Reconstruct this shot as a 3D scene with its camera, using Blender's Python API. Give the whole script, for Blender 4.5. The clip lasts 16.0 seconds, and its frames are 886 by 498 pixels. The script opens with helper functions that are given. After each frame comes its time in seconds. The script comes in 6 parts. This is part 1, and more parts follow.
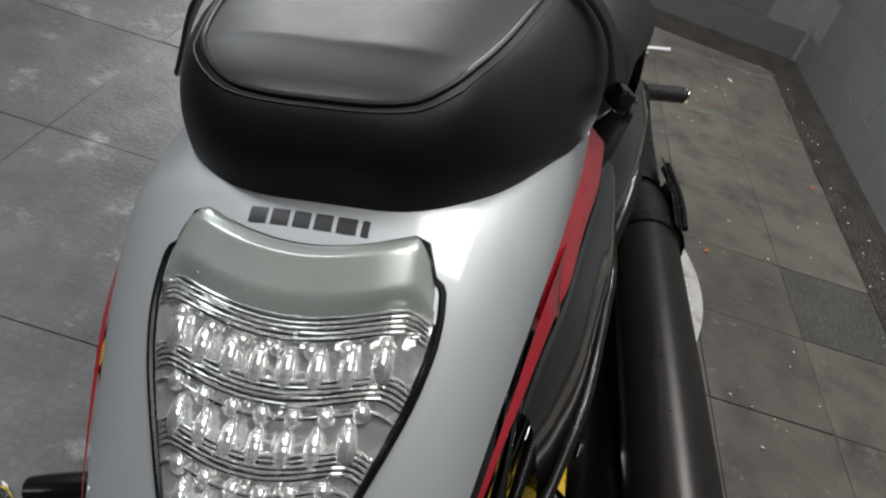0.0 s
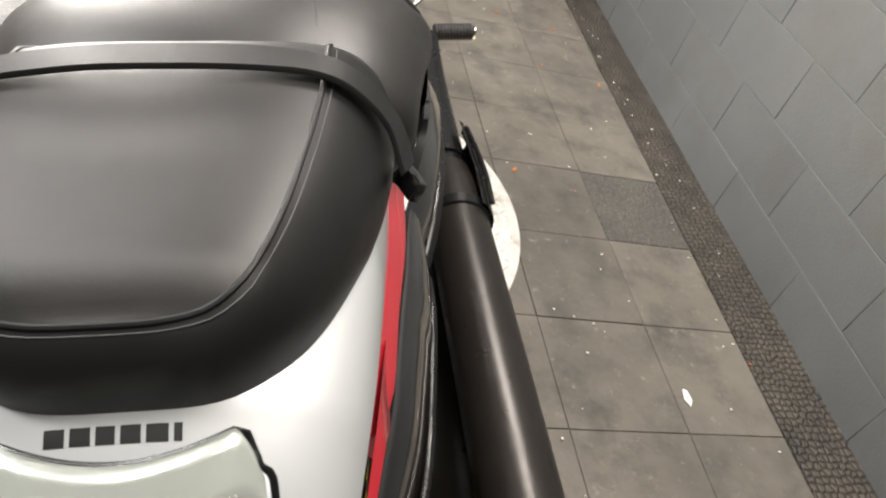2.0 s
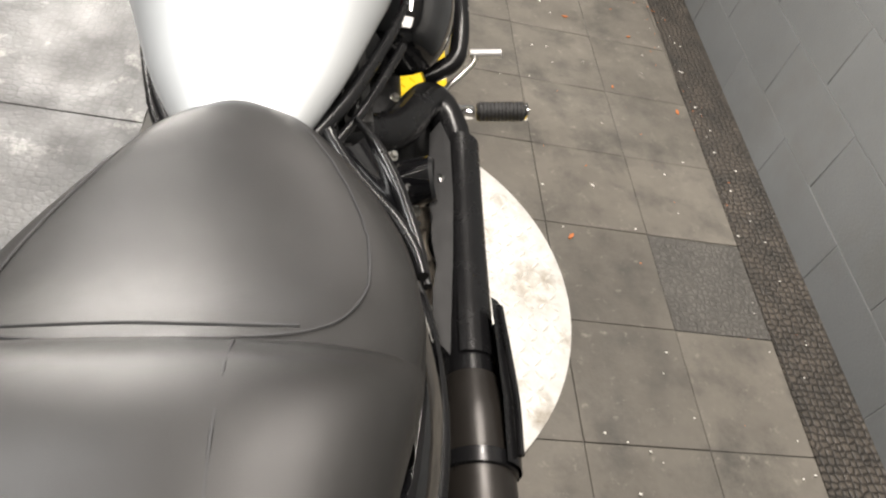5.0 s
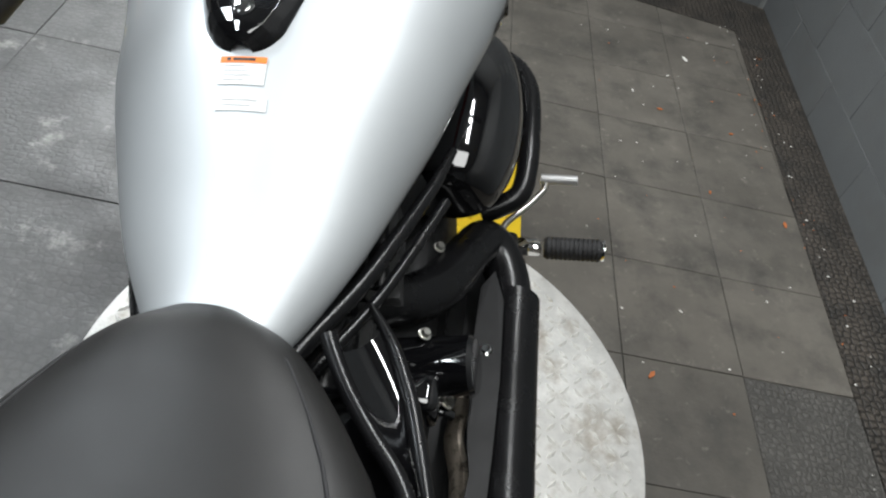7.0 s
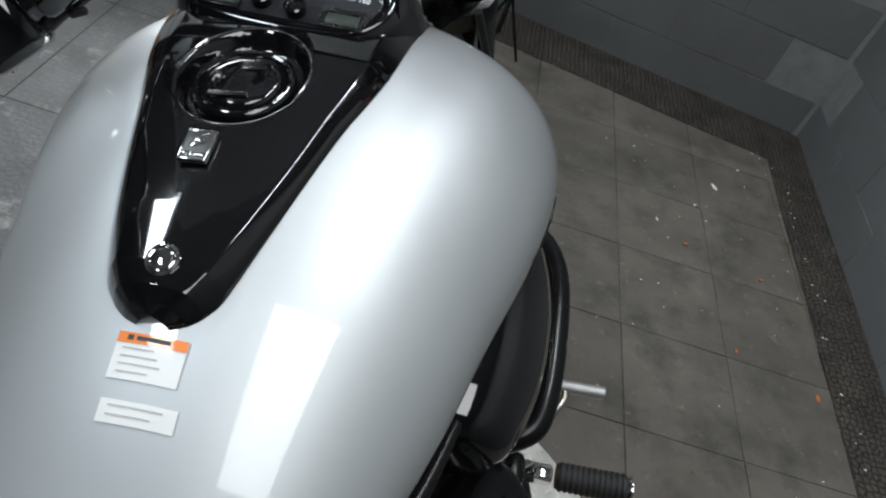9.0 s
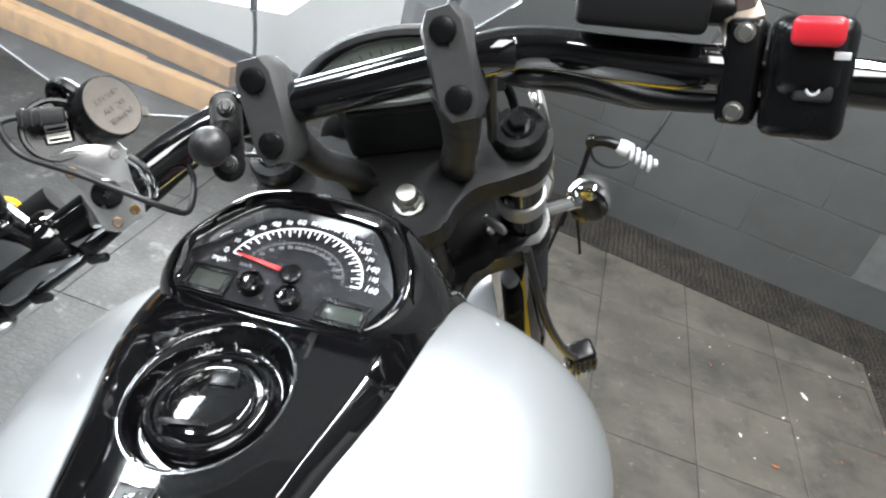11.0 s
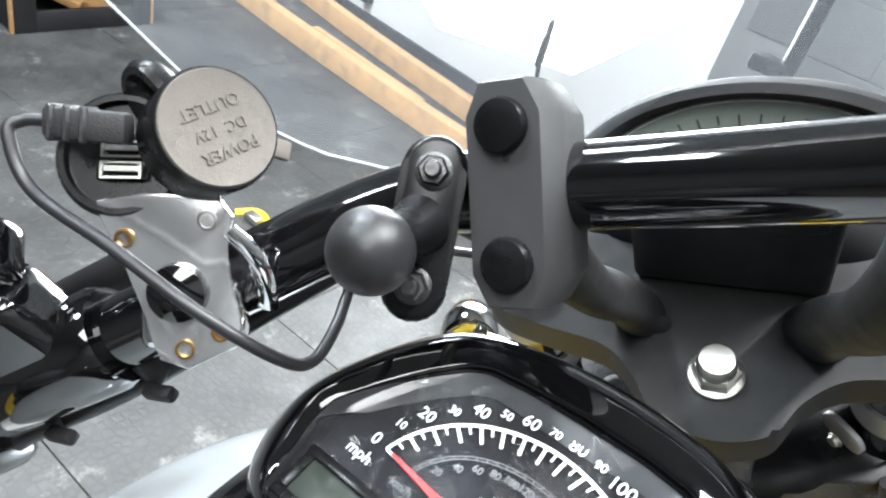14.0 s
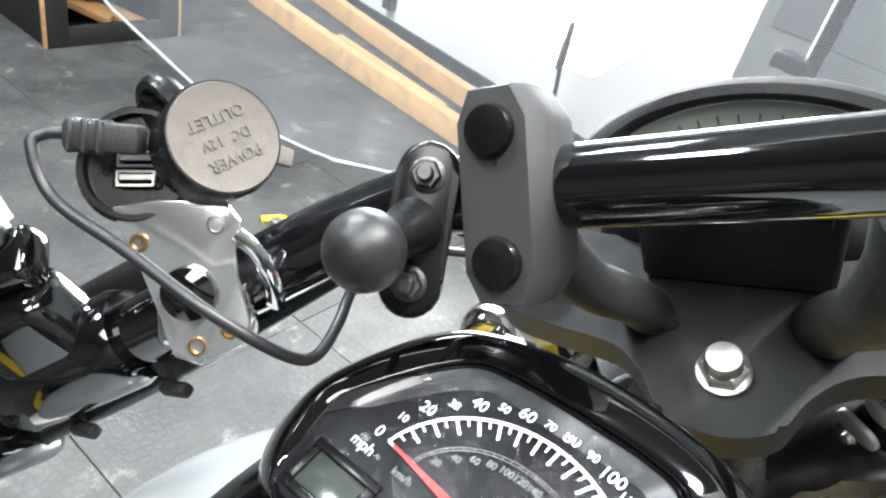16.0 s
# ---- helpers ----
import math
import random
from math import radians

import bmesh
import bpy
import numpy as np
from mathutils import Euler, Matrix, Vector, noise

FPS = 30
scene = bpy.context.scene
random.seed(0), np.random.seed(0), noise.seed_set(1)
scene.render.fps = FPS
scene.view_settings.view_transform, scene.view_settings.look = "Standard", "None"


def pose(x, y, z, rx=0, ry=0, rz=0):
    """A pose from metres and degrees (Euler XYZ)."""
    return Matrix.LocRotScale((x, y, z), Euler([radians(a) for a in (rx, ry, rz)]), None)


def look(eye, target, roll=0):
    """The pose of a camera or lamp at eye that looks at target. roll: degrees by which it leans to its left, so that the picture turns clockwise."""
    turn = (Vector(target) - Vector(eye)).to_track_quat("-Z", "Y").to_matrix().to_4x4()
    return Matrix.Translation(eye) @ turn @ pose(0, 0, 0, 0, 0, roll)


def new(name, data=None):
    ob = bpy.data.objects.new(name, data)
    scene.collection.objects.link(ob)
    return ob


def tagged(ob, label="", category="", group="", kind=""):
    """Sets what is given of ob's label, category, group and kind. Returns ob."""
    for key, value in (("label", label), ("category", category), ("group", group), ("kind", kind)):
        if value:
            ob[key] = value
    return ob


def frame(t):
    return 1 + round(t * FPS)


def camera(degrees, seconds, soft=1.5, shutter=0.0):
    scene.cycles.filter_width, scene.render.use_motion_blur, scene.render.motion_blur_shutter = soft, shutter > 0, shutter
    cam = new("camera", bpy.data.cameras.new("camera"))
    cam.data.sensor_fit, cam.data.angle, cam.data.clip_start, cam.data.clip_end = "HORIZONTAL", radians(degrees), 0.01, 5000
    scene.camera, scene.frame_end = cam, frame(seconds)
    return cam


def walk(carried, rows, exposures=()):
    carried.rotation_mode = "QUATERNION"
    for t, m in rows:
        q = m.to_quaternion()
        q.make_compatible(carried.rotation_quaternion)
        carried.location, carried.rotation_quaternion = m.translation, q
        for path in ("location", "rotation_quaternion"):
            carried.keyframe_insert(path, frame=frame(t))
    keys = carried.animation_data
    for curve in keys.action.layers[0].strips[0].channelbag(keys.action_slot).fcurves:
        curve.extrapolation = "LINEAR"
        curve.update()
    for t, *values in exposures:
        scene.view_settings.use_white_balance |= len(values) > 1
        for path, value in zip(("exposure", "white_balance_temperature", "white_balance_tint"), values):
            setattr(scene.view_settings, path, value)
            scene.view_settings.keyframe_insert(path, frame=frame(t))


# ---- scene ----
# camera
cam = camera(63.8, 16.0, soft=2.2)
PATH = [
    (0, (0.163, -0.034, 0.981), (0.2, 1.545, -0.246), 18.4),
    (0.5, (0.145, -0.03, 1.013), (0.447, 1.472, -0.273), 20.4),
    (1, (0.139, -0.002, 1.029), (0.579, 1.446, -0.279), 23.1),
    (1.5, (0.141, 0.026, 1.05), (0.648, 1.45, -0.259), 21.5),
    (2, (0.146, 0.053, 1.08), (0.705, 1.458, -0.23), 20.9),
    (2.5, (0.158, 0.071, 1.103), (0.758, 1.469, -0.195), 20.1),
    (3, (0.166, 0.081, 1.128), (0.78, 1.446, -0.199), 20.4),
    (3.2, (0.169, 0.092, 1.135), (0.787, 1.44, -0.207), 21.1),
    (5.3, (0.236, 0.502, 1.189), (0.577, 1.782, -0.31), 20.1),
    (5.5, (0.254, 0.524, 1.185), (0.54, 1.848, -0.287), 19.3),
    (6, (0.268, 0.576, 1.176), (0.425, 1.915, -0.301), 15.1),
    (6.5, (0.269, 0.616, 1.179), (0.383, 1.971, -0.288), 13.3),
    (7, (0.266, 0.697, 1.165), (0.425, 2.066, -0.285), 16.2),
    (7.5, (0.255, 0.788, 1.156), (0.467, 2.191, -0.253), 19.8),
    (8, (0.233, 0.865, 1.147), (0.448, 2.285, -0.245), 22.3),
    (8.2, (0.225, 0.892, 1.145), (0.432, 2.317, -0.243), 22.9),
    (10.3, (0.224, 1.106, 1.147), (0.186, 2.693, -0.069), 17.5),
    (10.5, (0.223, 1.121, 1.149), (0.14, 2.729, -0.036), 17.5),
    (11, (0.224, 1.143, 1.162), (0.041, 2.828, 0.1), 16.1),
    (11.5, (0.212, 1.169, 1.171), (-0.089, 2.925, 0.262), 20.5),
    (12, (0.189, 1.222, 1.143), (-0.45, 2.954, 0.371), 19.9),
    (12.5, (0.18, 1.273, 1.099), (-0.576, 2.952, 0.316), 19.2),
    (13, (0.158, 1.305, 1.082), (-0.592, 2.933, 0.194), 19.8),
    (13.5, (0.136, 1.34, 1.067), (-0.642, 2.896, 0.08), 18.3),
    (14, (0.128, 1.362, 1.062), (-0.69, 2.84, -0.008), 17.4),
    (14.5, (0.129, 1.364, 1.062), (-0.707, 2.827, -0.015), 16.4),
    (15, (0.134, 1.361, 1.063), (-0.722, 2.811, -0.017), 15.8),
    (15.5, (0.135, 1.359, 1.066), (-0.73, 2.802, -0.016), 16.0),
    (16, (0.141, 1.36, 1.069), (-0.741, 2.795, -0.009), 15.3),
]
EXPOSURES = [(0.0, -0.85, 6300, 10), (0.5, -0.8, 6400, 10), (1.0, -0.58, 6500, 11), (1.5, -0.03, 6750, 12), (2.5, 0.32, 7000, 12), (3.2, 0.4, 7000, 12), (5.5, 0.03, 6850, 12), (6.0, -0.25, 6450, 10), (6.5, -0.5, 6250, 8), (7.0, -0.74, 6150, 7), (7.5, -0.98, 6050, 6), (8.2, -1.35, 5950, 6), (10.3, -1.1, 6050, 7), (10.5, -1.0, 6050, 7), (11.0, 0.0, 6150, 8), (12.0, 0.46, 5900, 6), (13.5, 0.4, 5950, 6), (15.0, 0.48, 6100, 7), (16.0, 0.5, 6150, 7)]
walk(cam, [(t, look(eye, target, roll)) for t, eye, target, roll in PATH], EXPOSURES)

# world: a closed workshop, a faint grey ambient only
world = bpy.data.worlds.new("world")
world.use_nodes = True
world.node_tree.nodes["Background"].inputs[0].default_value = (0.8, 0.9, 1.0, 1)
world.node_tree.nodes["Background"].inputs[1].default_value = 0.02
scene.world = world


def area_lamp(name, m, sx, sy, power, colour):
    data = bpy.data.lights.new(name, "AREA")
    data.shape, data.size, data.size_y, data.energy, data.color = "RECTANGLE", sx, sy, power, colour
    ob = new(name, data)
    ob.matrix_world = m
    return ob


# overhead fills added without fittings; the first follows a lamp reflected in the tank
area_lamp("overhead_fill", pose(-1.6, 0.52, 2.9), 0.45, 0.45, 55, (0.96, 0.98, 1.0))
area_lamp("overhead_fill", pose(0.35, 0.15, 2.9), 1.0, 1.6, 70, (1.0, 0.965, 0.92))
area_lamp("overhead_fill", pose(0.60, 2.1, 2.9), 0.12, 1.4, 92, (1.0, 0.97, 0.94))
area_lamp("overhead_fill", pose(-2.2, 2.2, 2.9), 0.6, 0.7, 110, (0.95, 0.98, 1.0))


# materials
def material(name, base, rough=0.5, metal=0.0, coat=0.0, vary=0.0, scale=8.0, bump=0.0, bump_scale=200.0, dirt=None, dirt_scale=3.0, dirt_lo=0.5, dirt_hi=0.7, spec=0.5, rand=0.0, rough_vary=0.0, world=False, scuff=None, cells=0.0, cell_bump=0.5, cell_dark=0.0):
    """A principled surface with colour variation at a coarse scale, fine relief, and an optional layer of dirt or wear."""
    mat = bpy.data.materials.new(name)
    mat.use_nodes = True
    nt = mat.node_tree
    p = nt.nodes["Principled BSDF"]
    p.inputs["Roughness"].default_value, p.inputs["Metallic"].default_value = rough, metal
    p.inputs["Coat Weight"].default_value, p.inputs["Coat Roughness"].default_value = coat, 0.04
    p.inputs["Specular IOR Level"].default_value = spec
    co = nt.nodes.new("ShaderNodeTexCoord")
    geo = nt.nodes.new("ShaderNodeNewGeometry")
    col = nt.nodes.new("ShaderNodeRGB")
    col.outputs[0].default_value = (*base, 1)
    out = col.outputs[0]

    def noise_node(sc, detail=5.0):
        n = nt.nodes.new("ShaderNodeTexNoise")
        n.inputs["Scale"].default_value, n.inputs["Detail"].default_value, n.inputs["Roughness"].default_value = sc, detail, 0.68
        nt.links.new(co.outputs["Object"] if not world else geo.outputs["Position"], n.inputs["Vector"])
        return n

    def ramp(src, lo, hi, a, b):
        m = nt.nodes.new("ShaderNodeMapRange")
        m.inputs["From Min"].default_value, m.inputs["From Max"].default_value = lo, hi
        m.inputs["To Min"].default_value, m.inputs["To Max"].default_value = a, b
        nt.links.new(src, m.inputs["Value"])
        return m.outputs[0]

    if vary:
        n = noise_node(scale)
        h = nt.nodes.new("ShaderNodeHueSaturation")
        nt.links.new(out, h.inputs["Color"])
        nt.links.new(ramp(n.outputs["Fac"], 0.25, 0.75, 1 - vary, 1 + vary), h.inputs["Value"])
        out = h.outputs[0]
    if rand:
        info = nt.nodes.new("ShaderNodeObjectInfo")
        h = nt.nodes.new("ShaderNodeHueSaturation")
        nt.links.new(out, h.inputs["Color"])
        nt.links.new(ramp(info.outputs["Random"], 0, 1, 1 - rand, 1 + rand), h.inputs["Value"])
        out = h.outputs[0]
    if dirt:
        n = noise_node(dirt_scale, 9.0)
        mx = nt.nodes.new("ShaderNodeMix")
        mx.data_type = "RGBA"
        mx.inputs["B"].default_value = (*dirt, 1)
        nt.links.new(out, mx.inputs["A"])
        nt.links.new(ramp(n.outputs["Fac"], dirt_lo, dirt_hi, 0, 1), mx.inputs["Factor"])
        out = mx.outputs["Result"]
    if scuff:
        n = noise_node(scuff[1], 12.0)
        n.inputs["Roughness"].default_value = 0.72
        mx = nt.nodes.new("ShaderNodeMix")
        mx.data_type = "RGBA"
        mx.inputs["B"].default_value = (*scuff[0], 1)
        nt.links.new(out, mx.inputs["A"])
        nt.links.new(ramp(n.outputs["Fac"], scuff[2], scuff[3], 0, 1), mx.inputs["Factor"])
        out = mx.outputs["Result"]
    cell = None
    if cells:
        cell = nt.nodes.new("ShaderNodeTexVoronoi")
        cell.feature = "DISTANCE_TO_EDGE"
        cell.inputs["Scale"].default_value, cell.inputs["Randomness"].default_value = cells, 0.55
        nt.links.new(geo.outputs["Position"], cell.inputs["Vector"])
        if cell_dark:
            h = nt.nodes.new("ShaderNodeHueSaturation")
            nt.links.new(out, h.inputs["Color"])
            nt.links.new(ramp(cell.outputs["Distance"], 0.02, 0.22, 1 - cell_dark, 1.0), h.inputs["Value"])
            out = h.outputs[0]
    if rough_vary:
        n = noise_node(scale * 2.3)
        nt.links.new(ramp(n.outputs["Fac"], 0.3, 0.7, max(0.02, rough - rough_vary), rough + rough_vary), p.inputs["Roughness"])
    nt.links.new(out, p.inputs["Base Color"])
    if bump:
        n = noise_node(bump_scale, 3.0)
        b = nt.nodes.new("ShaderNodeBump")
        b.inputs["Strength"].default_value, b.inputs["Distance"].default_value = bump, 0.002
        nt.links.new(n.outputs["Fac"], b.inputs["Height"])
        last = b
        if cell:
            last = nt.nodes.new("ShaderNodeBump")
            last.inputs["Strength"].default_value, last.inputs["Distance"].default_value = cell_bump, 0.003
            nt.links.new(ramp(cell.outputs["Distance"], 0.0, 0.25, 0.0, 1.0), last.inputs["Height"])
            nt.links.new(b.outputs[0], last.inputs["Normal"])
        nt.links.new(last.outputs[0], p.inputs["Normal"])
    return mat


def glow(name, colour, strength):
    mat = bpy.data.materials.new(name)
    mat.use_nodes = True
    p = mat.node_tree.nodes["Principled BSDF"]
    p.inputs["Base Color"].default_value = (0.8, 0.8, 0.8, 1)
    p.inputs["Emission Color"].default_value = (*colour, 1)
    p.inputs["Emission Strength"].default_value = strength
    return mat


def clear(name, colour=(1, 1, 1), rough=0.0, ior=1.45):
    mat = bpy.data.materials.new(name)
    mat.use_nodes = True
    p = mat.node_tree.nodes["Principled BSDF"]
    p.inputs["Base Color"].default_value = (*colour, 1)
    p.inputs["Roughness"].default_value, p.inputs["IOR"].default_value = rough, ior
    p.inputs["Transmission Weight"].default_value = 1.0
    return mat


SILVER = material("silver_paint", (0.56, 0.585, 0.6), 0.47, 0.55, 1.0, 0.03, 5, 0.05, 1500)
BLACK_GLOSS = material("black_gloss", (0.003, 0.003, 0.0035), 0.06, 0.0, 1.0, 0.2, 4)
TACH_BLACK = material("matt_black_hood", (0.012, 0.012, 0.0125), 0.7, 0.0, 0.0, 0.2, 20, 0.1, 1200, spec=0.12)
BLACK_SATIN = material("black_satin", (0.005, 0.005, 0.0055), 0.26, 0.0, 0.0, 0.2, 12, 0.02, 900, rough_vary=0.03, spec=0.34)
BLACK_MATT = material("black_matt", (0.013, 0.013, 0.0135), 0.55, 0.0, 0.0, 0.2, 20, 0.25, 1500, rough_vary=0.08, spec=0.35)
GREY_CAST = material("dark_grey_cast", (0.035, 0.035, 0.0355), 0.5, 0.0, 0.0, 0.15, 30, 0.3, 2200, spec=0.5, dirt=(0.045, 0.043, 0.04), dirt_scale=40, dirt_lo=0.55, dirt_hi=0.8)
YOKE = material("dark_cast_yoke", (0.010, 0.010, 0.0105), 0.46, 0.0, 0.0, 0.15, 30, 0.25, 2200, spec=0.32, dirt=(0.03, 0.029, 0.027), dirt_scale=30, dirt_lo=0.55, dirt_hi=0.8)
BALL = material("ball_rubber", (0.016, 0.016, 0.017), 0.38, 0.0, 0.0, 0.2, 30, 0.12, 1500, rough_vary=0.05, spec=0.5, scuff=((0.05, 0.05, 0.05), 120, 0.62, 0.8))
EXHAUST = material("exhaust_black", (0.020, 0.0175, 0.0155), 0.32, 0.45, 0.0, 0.15, 14, 0.08, 900, rough_vary=0.06)
LEATHER = material("seat_vinyl", (0.014, 0.0135, 0.013), 0.42, 0.0, 0.0, 0.1, 9, 0.12, 1400, rough_vary=0.05, spec=0.42)
LEATHER_SIDE = material("seat_side_vinyl", (0.008, 0.008, 0.008), 0.42, 0.0, 0.0, 0.1, 9, 0.12, 1400, rough_vary=0.05, spec=0.3)
STITCH = material("seat_thread", (0.05, 0.05, 0.05), 0.6)
RED = material("red_stripe", (0.32, 0.012, 0.02), 0.25, 0.0, 0.8, 0.08, 6)
CHROME = material("chrome", (0.8, 0.8, 0.8), 0.06, 1.0, 0.0, 0.05, 20)
PLATE_CHROME = material("soft_chrome", (0.9, 0.9, 0.91), 0.17, 0.88, 0.0, 0.05, 20)
STEEL = material("zinc_steel", (0.55, 0.54, 0.5), 0.3, 1.0, 0.0, 0.12, 60, 0.2, 900)
DARK_STEEL = material("dark_steel", (0.12, 0.12, 0.12), 0.35, 1.0, 0.0, 0.15, 60, 0.2, 900)
CAST_ALLOY = material("dirty_cast_alloy", (0.32, 0.28, 0.23), 0.42, 0.8, 0.0, 0.2, 60, 0.4, 500, dirt=(0.06, 0.05, 0.04), dirt_scale=60, dirt_lo=0.5, dirt_hi=0.65)
BRASS = material("brass", (0.55, 0.34, 0.12), 0.35, 1.0, 0.0, 0.1, 50)
ALLOY = material("brushed_alloy", (0.42, 0.42, 0.42), 0.5, 0.7, 0.0, 0.1, 40, 0.2, 700)
RUBBER = material("rubber", (0.018, 0.018, 0.019), 0.62, 0.0, 0.0, 0.2, 40, 0.3, 1200)
RUBBER_WORN = material("worn_rubber_cap", (0.13, 0.115, 0.1), 0.7, 0.0, 0.0, 0.15, 60, 0.3, 1500, dirt=(0.05, 0.048, 0.045), dirt_scale=55, dirt_lo=0.55, dirt_hi=0.75)
LENS = clear("clear_lens", (0.97, 0.98, 0.97), 0.02, 1.18)
SCREEN = clear("clear_acrylic", (0.98, 0.99, 1.0), 0.0, 1.22)
# a little translucence stands in for the softbox's glare and veil on the screen
haze = SCREEN.node_tree.nodes.new("ShaderNodeBsdfTranslucent")
haze.inputs["Color"].default_value = (0.9, 0.94, 1.0, 1)
blend = SCREEN.node_tree.nodes.new("ShaderNodeMixShader")
blend.inputs[0].default_value = 0.02
SCREEN.node_tree.links.new(SCREEN.node_tree.nodes["Principled BSDF"].outputs[0], blend.inputs[1])
SCREEN.node_tree.links.new(haze.outputs[0], blend.inputs[2])
SCREEN.node_tree.links.new(blend.outputs[0], SCREEN.node_tree.nodes["Material Output"].inputs[0])
REFLECTOR = material("reflector_chrome", (0.9, 0.91, 0.9), 0.12, 0.82, 0.0, 0.05, 90)
CUP = material("lamp_cup", (0.95, 0.96, 0.95), 0.08, 0.82, 0.0, 0.05, 60)
LCD = material("lcd_glass", (0.035, 0.042, 0.036), 0.2, 0.0, 0.2, 0.08, 30)
DIAL = material("dial_black", (0.006, 0.006, 0.008), 0.6, 0.0, 0.0, 0.2, 30, spec=0.15)
PRINT = material("white_print", (0.8, 0.82, 0.84), 0.5, 0.0, 0.0, 0.05, 30)
PRINT_GREY = material("grey_print", (0.16, 0.16, 0.17), 0.5, 0.0, 0.0, 0.05, 30)
NEEDLE = material("red_needle", (0.75, 0.02, 0.02), 0.35, 0.0, 0.0, 0.05, 30)
RED_SWITCH = material("red_switch", (0.7, 0.025, 0.04), 0.35, 0.0, 0.2, 0.05, 30)
PRINT_PALE = material("pale_grey_print", (0.42, 0.42, 0.43), 0.5, 0.0, 0.0, 0.05, 30)
LABEL = material("label_paper", (0.78, 0.79, 0.78), 0.35, 0.0, 0.6, 0.04, 30)
ORANGE = material("label_orange", (0.85, 0.22, 0.02), 0.4, 0.0, 0.5, 0.04, 30)
DECAL = material("dark_decal", (0.012, 0.012, 0.012), 0.4, 0.0, 0.0, 0.1, 30)
PLATE_WHITE = material("worn_white_plate", (0.70, 0.69, 0.66), 0.38, 0.2, 0.0, 0.25, 14, 0.5, 260, dirt=(0.22, 0.165, 0.10), dirt_scale=9, dirt_lo=0.52, dirt_hi=0.76, world=True, scuff=((0.3, 0.29, 0.27), 45, 0.6, 0.8))
# tread studs in a lighter copy of the plate, their sparkle put into the colour
TREAD_LIT = material("lit_worn_tread", (0.8, 0.79, 0.75), 0.3, 0.35, 0.0, 0.15, 30, 0.2, 300, world=True, scuff=((0.35, 0.33, 0.3), 40, 0.6, 0.8))
PLATE_YELLOW = material("yellow_plate", (0.75, 0.52, 0.015), 0.42, 0.0, 0.0, 0.12, 7, 0.2, 300, dirt=(0.2, 0.14, 0.05), dirt_scale=16, dirt_lo=0.62, dirt_hi=0.8)
TILE = material("floor_tile", (0.108, 0.098, 0.083), 0.6, 0.0, 0.0, 0.42, 2.6, 0.7, 140, dirt=(0.050, 0.047, 0.041), dirt_scale=6.5, dirt_lo=0.48, dirt_hi=0.70, rand=0.09, rough_vary=0.12, world=True, scuff=((0.23, 0.21, 0.18), 30, 0.58, 0.76))
GROUT = material("floor_bed", (0.058, 0.055, 0.05), 0.85, 0.0, 0.0, 0.3, 6, 0.5, 120, world=True)
SETT = material("gutter_cobbles", (0.066, 0.055, 0.044), 0.6, 0.0, 0.0, 0.4, 14, 0.8, 200, dirt=(0.028, 0.025, 0.021), dirt_scale=9, dirt_lo=0.42, dirt_hi=0.66, world=True, cells=58, cell_bump=1.0, cell_dark=0.75)
BLOCK = material("grey_painted_block", (0.105, 0.11, 0.111), 0.55, 0.0, 0.0, 0.1, 3, 0.6, 150, dirt=(0.085, 0.084, 0.078), dirt_scale=4.5, dirt_lo=0.5, dirt_hi=0.85, rand=0.03, world=True, scuff=((0.2, 0.2, 0.19), 17, 0.72, 0.85))
MORTAR = material("painted_joint", (0.16, 0.164, 0.162), 0.7, 0.0, 0.0, 0.2, 20, 0.5, 120, world=True)
WHITE_WALL = material("white_painted_boards", (0.84, 0.84, 0.82), 0.5, 0.0, 0.0, 0.05, 2, 0.15, 60, dirt=(0.45, 0.44, 0.4), dirt_scale=2.2, dirt_lo=0.62, dirt_hi=0.9)
# the ceiling is out of view; kept dark so glossy black parts stay dark
CEILING = material("ceiling_paint", (0.22, 0.22, 0.215), 0.8, 0.0, 0.0, 0.1, 2, 0.3, 60)
PINE = material("sawn_pine", (0.62, 0.36, 0.15), 0.6, 0.0, 0.0, 0.18, 12, 0.3, 120, dirt=(0.42, 0.27, 0.14), dirt_scale=9)
PLYBLACK = material("black_board", (0.02, 0.02, 0.022), 0.5, 0.0, 0.0, 0.2, 10, 0.2, 200)
CABLE = material("cable_black", (0.02, 0.02, 0.022), 0.4, 0.0, 0.0, 0.1, 30)
SOFTBOX = glow("softbox_cloth", (1.0, 0.99, 0.97), 28.0)


# helpers
def finish(bm, name, mat, sharp=38):
    bmesh.ops.recalc_face_normals(bm, faces=bm.faces)
    for f in bm.faces:
        f.smooth = True
    lim = radians(sharp)
    for e in bm.edges:
        if len(e.link_faces) == 2 and e.calc_face_angle(0) > lim:
            e.smooth = False
    me = bpy.data.meshes.new(name)
    bm.to_mesh(me)
    bm.free()
    me.materials.append(mat)
    return me


def part(name, bm, mat, parent, label="", m=None, sharp=38):
    ob = new(name, finish(bm, name, mat, sharp))
    if parent is not None:
        ob.parent = parent
    if m is not None:
        ob.matrix_basis = m
    if label:
        ob["label"] = label
    return ob


def thing(name, m, label, category, group="", kind=""):
    ob = new(name)
    ob.empty_display_size = 0.05
    ob.matrix_world = m
    return tagged(ob, label, category, group, kind)


def place(bm, m):
    bm.transform(m)
    return bm


